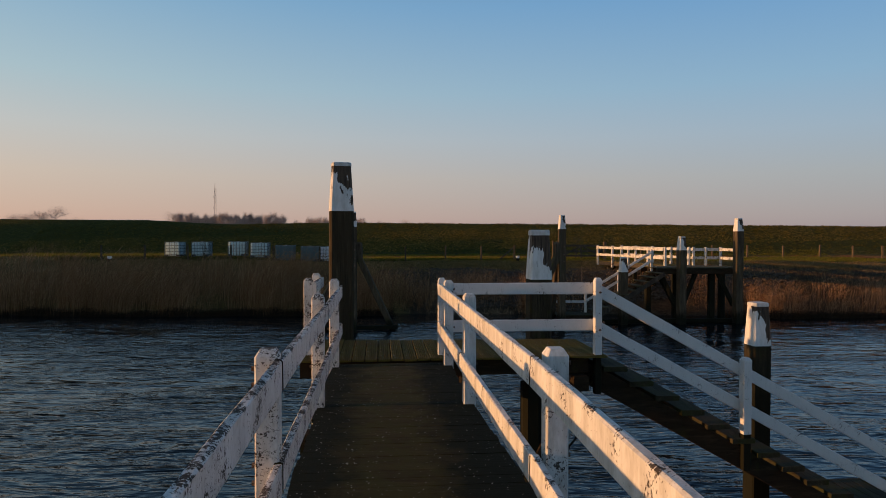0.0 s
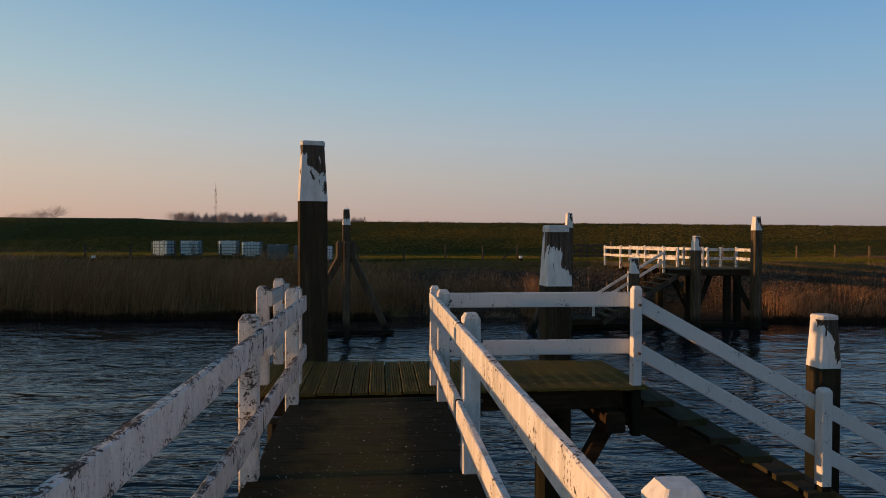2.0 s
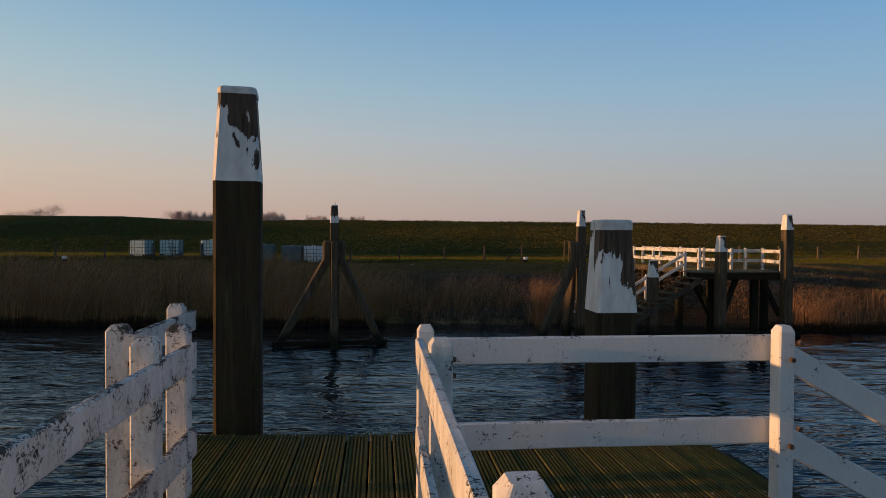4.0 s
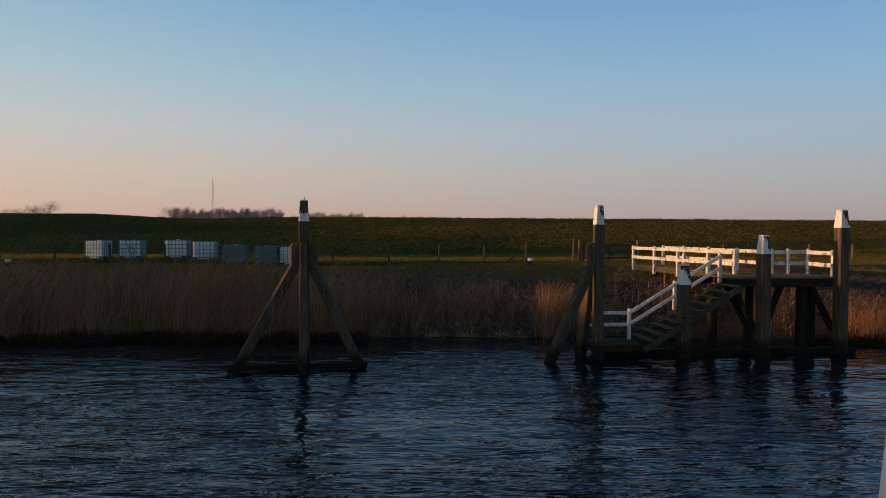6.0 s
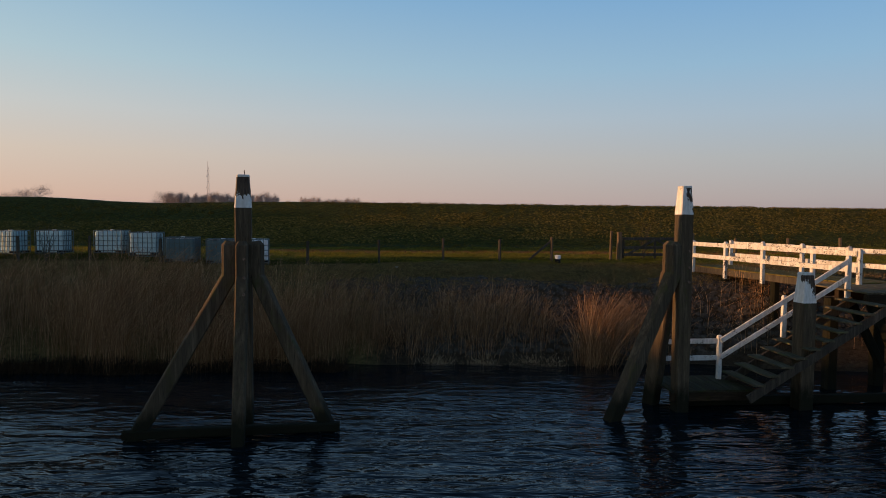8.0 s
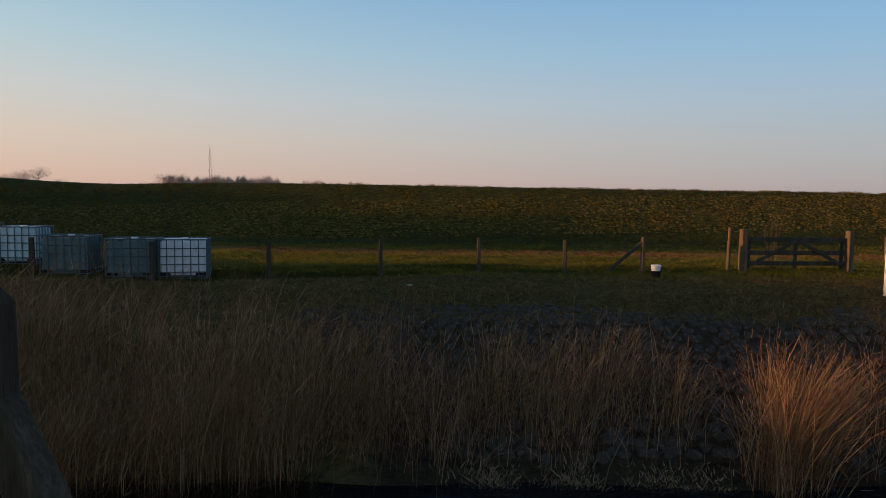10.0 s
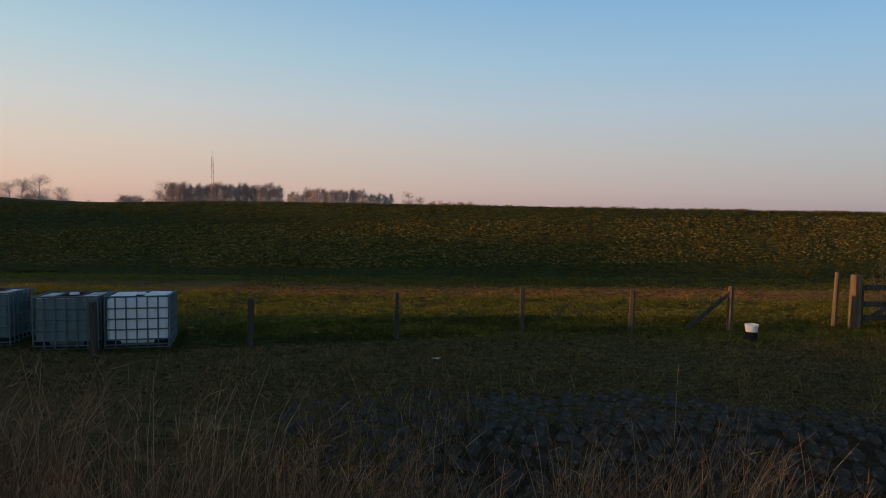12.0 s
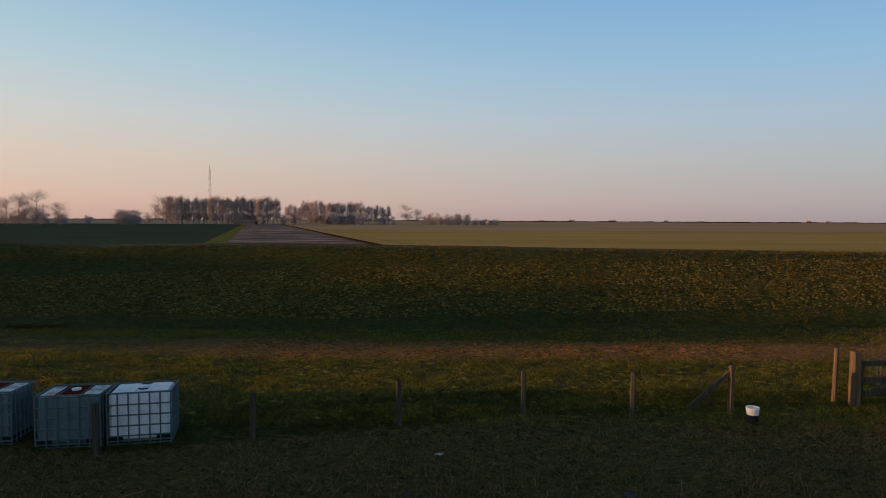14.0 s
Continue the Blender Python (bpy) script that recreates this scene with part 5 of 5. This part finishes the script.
def hump_material(name, low, mid, high):
    n = Nodes(name, 0.95)
    f = n.noise(26, (0.7, 1, 1), 5, 0.75)
    tone = n.math("ADD", n.math("MULTIPLY", f, 0.65), n.math("MULTIPLY", n.island(), 0.35))
    return n.done(n.ramp(tone, (0.32, low), (0.52, mid), (0.72, high)), f, 0.8, 0.03)


M_HUMP = hump_material("tussock_grass", (0.030, 0.027, 0.005), (0.100, 0.078, 0.014), (0.24, 0.160, 0.040))
M_HUMP_MEADOW = hump_material("meadow_tuft_grass", (0.03, 0.03, 0.003), (0.13, 0.105, 0.012), (0.36, 0.26, 0.04))
M_HUMP_DRY = hump_material("matted_bank_grass", (0.036, 0.026, 0.009), (0.085, 0.060, 0.021), (0.15, 0.105, 0.042))
M_CLOD = hump_material("track_clods", (0.070, 0.029, 0.008), (0.19, 0.080, 0.022), (0.36, 0.165, 0.050))
tussocks("tussocks", -42, 42, 56.2, 60.4, 36000, 0.062, 0.034, M_HUMP, "tufted green and straw-coloured tussocks on the dike's slope", 51)
tussocks("tussocks", -34, 34, 43.6, 49.6, 9000, 0.08, 0.030, M_HUMP_MEADOW, "low tufts of green grass on the meadow", 52)
tussocks("clods", -9, 34, 49.4, 52.8, 9000, 0.06, 0.024, M_CLOD, "brown clods and ruts of the worn track", 54)
tussocks("tussocks", -26, 26, 40.3, 43.2, 5000, 0.045, 0.028, M_HUMP_DRY, "matted brown grass humps on the top of the bank", 53)


# ---- land behind the dike ----
def strip_of_land(name, label, material, x_left, x_right, y0, y1, z, k=-0.30, n=24):
    """A field between two slanting lines: x at y = 197 on either side."""
    ys = np.linspace(y0, y1, n)
    verts = []
    for y in ys:
        s = k * (y - 197)
        verts += [(x_left + s, y, z), (x_right + s, y, z)]
    faces = [(2 * i, 2 * i + 1, 2 * i + 3, 2 * i + 2) for i in range(n - 1)]
    return tagged(raw_mesh(name, verts, faces, material), label, "field", kind="structure")


M_FIELD_GREEN = field_material("winter_crop", (0.045, 0.064, 0.040), (0.066, 0.086, 0.054), 0.03)
M_FIELD_LIGHT = field_material("field_edge_grass", (0.12, 0.115, 0.026), (0.19, 0.17, 0.046), 0.2)


def plough_material():
    n = Nodes("ploughed_soil", 0.95, gloss=0.0)
    p = n.add("SeparateXYZ", Vector=n.coords()).outputs
    u = n.math("ADD", p[0], n.math("MULTIPLY", p[1], 0.30))
    flat = n.add("CombineXYZ", X=n.math("MULTIPLY", u, 0.03), Y=n.math("MULTIPLY", p[1], 0.11))
    f = n.add("TexNoise", Vector=flat.outputs[0])
    f.inputs["Scale"].default_value, f.inputs["Detail"].default_value = 1.0, 6.0
    f = n.math("ADD", n.math("MULTIPLY", f.outputs["Fac"], 0.7), n.math("MULTIPLY", n.noise(0.06, (1, 0.5, 1), 5), 0.3))
    return n.done(n.ramp(f, (0.35, (0.12, 0.075, 0.060)), (0.52, (0.21, 0.145, 0.115)), (0.62, (0.44, 0.34, 0.28))))


M_FIELD_PLOUGH = plough_material()
M_FIELD_REED = field_material("ditch_reed", (0.38, 0.22, 0.065), (0.52, 0.32, 0.11), 0.5)
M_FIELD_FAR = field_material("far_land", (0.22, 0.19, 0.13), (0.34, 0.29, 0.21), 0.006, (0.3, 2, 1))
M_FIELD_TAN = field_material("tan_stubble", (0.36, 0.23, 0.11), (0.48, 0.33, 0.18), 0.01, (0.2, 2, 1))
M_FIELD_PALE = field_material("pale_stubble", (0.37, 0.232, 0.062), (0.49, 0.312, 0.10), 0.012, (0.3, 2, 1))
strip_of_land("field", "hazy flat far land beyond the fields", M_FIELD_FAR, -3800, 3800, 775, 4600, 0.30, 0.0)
strip_of_land("field", "dark green winter crop field behind the dike", M_FIELD_GREEN, -900, -66, 80, 780, 0.36)
strip_of_land("field", "light green grass strip between two fields", M_FIELD_LIGHT, -66, -60, 80, 780, 0.38)
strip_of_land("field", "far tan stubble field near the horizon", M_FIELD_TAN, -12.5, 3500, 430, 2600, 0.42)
strip_of_land("field", "brown ploughed field with pale furrows", M_FIELD_PLOUGH, -60, -18, 80, 780, 0.36)
strip_of_land("field", "orange-brown reed strip along a ditch", M_FIELD_REED, -19.5, -12.0, 80, 780, 0.6)
M_FIELD_DITCH = field_material("ditch_bank", (0.045, 0.032, 0.018), (0.09, 0.06, 0.03), 0.5)
strip_of_land("field", "dark bank of a narrow ditch beside ploughed soil", M_FIELD_DITCH, -21.0, -18.6, 80, 780, 0.64)
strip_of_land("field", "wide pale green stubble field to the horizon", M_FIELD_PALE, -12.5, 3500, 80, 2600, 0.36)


def bark(name, a, b):
    n = Nodes(name, 0.9)
    return n.done(n.ramp(n.noise(0.8), (0.3, a), (0.7, b)))


# bark and twigs lightened: the haze of distance is put into their colour
M_HAZY_BARK = bark("far_bark", (0.26, 0.21, 0.195), (0.35, 0.285, 0.265))
M_HAZY_TWIG = bark("far_twigs", (0.36, 0.29, 0.27), (0.47, 0.385, 0.355))


def bare_tree(label, tall, wide, clear, seed, twigs, group, thick=0.16):
    """A leafless tree: trunk, limbs and a crown of many thin twigs."""
    r = random.Random(seed)
    t = thing("tree", label, "tree", group)
    limbs, tips = [rod(((0, 0, -0.5), (0, 0, tall * 0.5), (0.02 * tall, 0, tall * 0.95)), tall * 0.016, 6, 0.25)], []
    for i in range(34):
        k = r.random()
        z = tall * (clear + (0.86 - clear) * k)
        a = r.uniform(0, math.tau)
        reach = wide * 0.5 * (0.45 + 0.55 * math.sin(math.pi * (0.15 + 0.8 * k))) * r.uniform(0.6, 1.0)
        p = Vector((math.cos(a) * reach, math.sin(a) * reach, z + tall * r.uniform(0.08, 0.22)))
        limbs.append(rod(((0, 0, z), (p.x * 0.5, p.y * 0.5, z + (p.z - z) * 0.35), p), tall * 0.006, 4, 0.4))
        tips.append((Vector((0, 0, z)), p))
    part("trunk", join(*limbs), M_HAZY_BARK, t)
    verts, faces = [], []
    for i in range(twigs):
        s, e = r.choice(tips)
        o = s.lerp(e, r.uniform(0.35, 1.05)) + Vector((r.gauss(0, wide * 0.10), r.gauss(0, wide * 0.10), r.gauss(0, tall * 0.04)))
        d = Vector((o.x * 0.7 / wide + r.gauss(0, 0.45), o.y * 0.7 / wide + r.gauss(0, 0.45), 1.0)).normalized() * tall * r.uniform(0.05, 0.11)
        side = d.cross(Vector((r.gauss(0, 1), r.gauss(0, 1), 0.3))).normalized() * thick * 0.5
        k = len(verts)
        verts += [o - side, o + side, o + d]
        faces.append((k, k + 1, k + 2))
    crown = raw_mesh("crown", verts, faces, M_HAZY_TWIG)
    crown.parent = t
    return t


TG = "bare trees behind the dike"
kinds = [bare_tree("tall bare poplar in a far row behind the dike", 26, 8.8, 0.12, s, 3200, TG, 0.075) for s in (1, 2, 3)]
rounds = [bare_tree("broad bare tree far behind the dike", 24, 20, 0.15, s, 4000, TG, 0.06) for s in (4, 5)]
bushes = [bare_tree("dense bare thicket tree far behind the dike", 13, 10, 0.02, s, 2600, TG, 0.11) for s in (6, 7)]
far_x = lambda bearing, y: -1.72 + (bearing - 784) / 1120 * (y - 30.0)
TR = random.Random(9)
first = set()


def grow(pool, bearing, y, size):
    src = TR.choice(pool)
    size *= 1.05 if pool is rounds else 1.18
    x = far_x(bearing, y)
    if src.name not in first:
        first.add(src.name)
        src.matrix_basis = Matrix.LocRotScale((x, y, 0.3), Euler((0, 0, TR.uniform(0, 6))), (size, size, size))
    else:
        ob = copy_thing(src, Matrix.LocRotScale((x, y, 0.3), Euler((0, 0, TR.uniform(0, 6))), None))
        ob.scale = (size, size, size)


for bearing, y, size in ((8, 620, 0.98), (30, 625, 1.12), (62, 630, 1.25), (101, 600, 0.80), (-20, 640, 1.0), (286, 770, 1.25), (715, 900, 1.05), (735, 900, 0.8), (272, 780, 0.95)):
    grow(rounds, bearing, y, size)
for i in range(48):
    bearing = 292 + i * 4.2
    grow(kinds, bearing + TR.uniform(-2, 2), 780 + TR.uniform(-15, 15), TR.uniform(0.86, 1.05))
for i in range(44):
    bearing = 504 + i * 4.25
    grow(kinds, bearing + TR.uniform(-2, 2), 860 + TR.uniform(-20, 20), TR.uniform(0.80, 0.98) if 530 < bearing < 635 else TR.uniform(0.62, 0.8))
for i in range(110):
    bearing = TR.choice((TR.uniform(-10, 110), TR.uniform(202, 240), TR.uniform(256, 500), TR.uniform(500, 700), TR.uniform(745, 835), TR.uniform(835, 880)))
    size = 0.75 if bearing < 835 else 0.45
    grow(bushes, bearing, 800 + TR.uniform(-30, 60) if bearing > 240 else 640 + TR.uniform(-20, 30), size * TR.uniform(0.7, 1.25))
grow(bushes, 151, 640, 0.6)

# unseen thickets added farther along the bank, towards the sun, to shade the near meadow
for i in range(78):
    src = TR.choice(bushes)
    y = 20.0 + i * 0.207
    ob = copy_thing(src, Matrix.LocRotScale((-63 + TR.uniform(-3, 3), y, 2.6), Euler((0, 0, TR.uniform(0, 6))), None))
    s = (0.31 if y < 25.6 else 0.28 if y < 28.6 else 0.32 if y < 31 else 0.43) * TR.uniform(0.94, 1.04)
    ob.scale = (0.34, 0.34, s)
    tagged(ob, "unseen bare thicket added towards the sun for its shade", "tree", "bare thicket on the bank")
for i in range(40):
    src = TR.choice(bushes)
    ob = copy_thing(src, Matrix.LocRotScale((-78 + TR.uniform(-5, 5), 43.4 + i * 0.4, 2.8), Euler((0, 0, TR.uniform(0, 6))), None))
    s = TR.uniform(0.51, 0.57)
    ob.scale = (s * 0.8, s * 0.8, s)
    tagged(ob, "unseen bare thicket added towards the sun for its shade", "tree", "bare thicket on the bank")

M_BRICK = field_material("farm_brick", (0.13, 0.085, 0.07), (0.19, 0.125, 0.10), 0.8)
M_ROOF = field_material("slate_roof", (0.085, 0.08, 0.085), (0.13, 0.12, 0.125), 0.9)


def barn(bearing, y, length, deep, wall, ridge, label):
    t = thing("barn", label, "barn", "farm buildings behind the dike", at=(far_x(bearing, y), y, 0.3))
    wall_of = part("wall", stack([ring(length, deep, -0.3), ring(length, deep, wall)]), M_BRICK, t)
    part("roof", stack([ring(length + 1, deep + 1, wall - 0.2), ring(length + 1, deep + 1, wall), ring(length - 2, 0.4, ridge)]), M_ROOF, t)
    for i in range(4):
        part("window", stack([ring(1.4, 0.2, 1.0, 0, (-length * 0.35 + i * length * 0.23, -deep / 2 - 0.02)), ring(1.4, 0.2, 2.2, 0, (-length * 0.35 + i * length * 0.23, -deep / 2 - 0.02))]), M_ROOF, wall_of)
    return t


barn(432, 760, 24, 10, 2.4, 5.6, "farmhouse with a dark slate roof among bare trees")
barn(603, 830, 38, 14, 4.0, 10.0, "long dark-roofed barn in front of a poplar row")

M_MAST = metal("mast_steel", (0.42, 0.36, 0.35), 0.6, 0.2)
mast = thing("radio_mast", "tall slim lattice radio mast far behind the dike", "mast", at=(-547, 1500, 0.3))
for k in range(3):
    a = 0.35 + k * math.tau / 3
    part("leg", rod(((3.1 * math.cos(a), 3.1 * math.sin(a), 0), (2.4 * math.cos(a), 2.4 * math.sin(a), 118)), 0.42, 5), M_MAST, mast)
for i in range(30):
    z, a = i * 3.93, 0.35 + i * math.tau / 3
    r0 = 3.1 - 0.7 * z / 118
    part("lattice_bar", rod(((r0 * math.cos(a), r0 * math.sin(a), z), (r0 * math.cos(a + math.tau / 3), r0 * math.sin(a + math.tau / 3), z + 3.9)), 0.22, 4), M_MAST, mast)
part("antenna", rod(((0, 0, 116), (0, 0, 132)), 0.45, 6, 0.5), M_MAST, mast)
for z, x in ((72, -2.6), (86, 2.4), (98, -2.2), (101, 1.9), (111, 0.0)):
    part("dish", rod(((x, -1.6, z), (x, -2.6, z)), 1.2, 10), M_MAST, mast)

# a thin line of woods on the horizon
r = np.random.RandomState(4)
wv, wf = [], []
for i in range(700):
    x, w, h = r.uniform(-2600, 3300), r.uniform(20, 60), r.uniform(2, 4.5) * (2.2 if r.rand() < 0.05 else 1.0)
    k = len(wv)
    wv += [(x, 2700, 0), (x + w, 2700, 0), (x + w * 0.8, 2700, h), (x + w * 0.25, 2700, h * 0.9)] + [(x, 2715, 0), (x + w, 2715, 0), (x + w * 0.8, 2715, h), (x + w * 0.25, 2715, h * 0.9)]
    wf += [(k, k + 1, k + 2, k + 3), (k + 3, k + 2, k + 6, k + 7), (k, k + 3, k + 7, k + 4), (k + 1, k + 5, k + 6, k + 2)]
tagged(raw_mesh("far_woods", wv, wf, M_HAZY_TWIG), "thin line of far woods on the horizon", "woods", kind="stuff")


# bare shrubs on the bank
def shrub(x, y, tall, seed, label):
    r = random.Random(seed)
    t = thing("shrub", label, "shrub", "bare shrubs on the bank", at=(x, y, ground_at(x, y)))
    for i in range(11):
        a = r.uniform(0, math.tau)
        s = r.uniform(0.1, 0.35) * tall
        p = Vector((math.cos(a) * s, math.sin(a) * s, tall * r.uniform(0.6, 1.0)))
        bms = [rod(((0, 0, -0.05), p * 0.5 + Vector((0, 0, 0.05)), p), 0.010, 4, 0.3)]
        for j in range(4):
            q = p * r.uniform(0.4, 0.9)
            bms.append(rod((q, q + Vector((r.gauss(0, 0.12), r.gauss(0, 0.12), r.uniform(0.1, 0.35)))), 0.005, 3, 0.3))
        part("stem", join(*bms), M_FENCE, t)
    return t


shrub(9.6, 46.3, 1.75, 1, "bare twiggy shrub beside the gate")
shrub(-15.8, 41.6, 1.6, 2, "bare twiggy shrub in front of a container")

PUDDLE_Z = ground_at(-18.1, 55.0) + 0.06
puddle = raw_mesh("puddle", [(-18.1 + 1.1 * math.cos(k) * (1 + 0.15 * math.sin(3 * k)), 55.0 + 0.34 * math.sin(k), PUDDLE_Z) for k in [j * math.tau / 24 for j in range(24)]], [tuple(range(24))], M_PUDDLE)
tagged(puddle, "long shallow puddle in the worn track", "puddle")


# ---- stones of the bank ----
def stone_material():
    n = Nodes("basalt_stone", 0.95, gloss=0.05)
    f = n.noise(7, (1, 1, 1), 7, 0.7)
    c = n.ramp(f, (0.3, (0.022, 0.018, 0.014)), (0.55, (0.078, 0.066, 0.053)), (0.75, (0.24, 0.205, 0.165)))
    return n.done(n.mix(n.math("MULTIPLY", n.random(), 0.4), c, (0.085, 0.072, 0.057)), f, 0.8, 0.02)


M_STONE = stone_material()
SR = random.Random(17)
stone_meshes = []
for k in range(7):
    m = SR.choice((5, 6, 6, 7))
    ang = [(j + SR.uniform(-0.25, 0.25)) * math.tau / m for j in range(m)]
    rad = [SR.uniform(0.108, 0.148) for j in range(m)]
    rr = lambda s, z: [Vector((s * q * math.cos(a), s * q * math.sin(a), z + SR.uniform(-0.012, 0.012))) for a, q in zip(ang, rad)]
    bm = stack([rr(0.96, -0.16), rr(1.0, 0.025), rr(0.90, 0.052), rr(0.45, 0.058)])
    me = bpy.data.meshes.new("stone")
    bm.to_mesh(me)
    bm.free()
    me.materials.append(M_STONE)
    stone_meshes.append(me)
revetment = tagged(new("stone_revetment"), "bank facing of dark set basalt stones with dry grass between", "revetment", kind="structure")
near, rest = [], []
for j in range(19):
    for i in range(107):
        x = -4.2 + i * 0.236 + (0.118 if j % 2 else 0) + SR.uniform(-0.075, 0.075)
        y = 37.05 + j * 0.222 + SR.uniform(-0.07, 0.07)
        edge = 37.6 + 1.2 * max(0.0, -x - 0.5) * 0.6 + 0.5 * float(lump(np.array(x), np.array(y), 1.3, 9))
        if y < edge - 1.0 or y > 40.45 + 0.5 * float(lump(np.array(x), np.array(y), 1.7, 12)) or SR.random() < 0.04:
            continue
        (near if -2.2 < x < 6.2 and 38.8 < y < 41.3 else rest).append((x, y))
near, rest = near[:300], rest + near[300:]


def stone_pose(x, y):
    e = 0.25
    nx = ground_at(x + e, y) - ground_at(x - e, y)
    ny = ground_at(x, y + e) - ground_at(x, y - e)
    up = Vector((-nx, -ny, 2 * e)).normalized()
    q = up.to_track_quat("Z", "Y")
    return Matrix.Translation((x, y, ground_at(x, y) - 0.03 + SR.uniform(-0.018, 0.018))) @ q.to_matrix().to_4x4() @ Matrix.Rotation(SR.uniform(0, 6.28), 4, "Z") @ Matrix.Diagonal((SR.uniform(0.9, 1.12), SR.uniform(0.9, 1.12), 1, 1))


for x, y in near:
    ob = new("stone", SR.choice(stone_meshes))
    ob.parent = revetment
    ob.matrix_basis = stone_pose(x, y)
verts, faces = [], []
for x, y in rest:
    me, m = SR.choice(stone_meshes), stone_pose(x, y)
    k = len(verts)
    verts += [tuple(m @ v.co) for v in me.vertices]
    faces += [tuple(i + k for i in p.vertices) for p in me.polygons]
more = raw_mesh("stones", verts, faces, M_STONE)
more.parent = revetment
tagged(more, "dark set stones farther along the bank", kind="stuff")
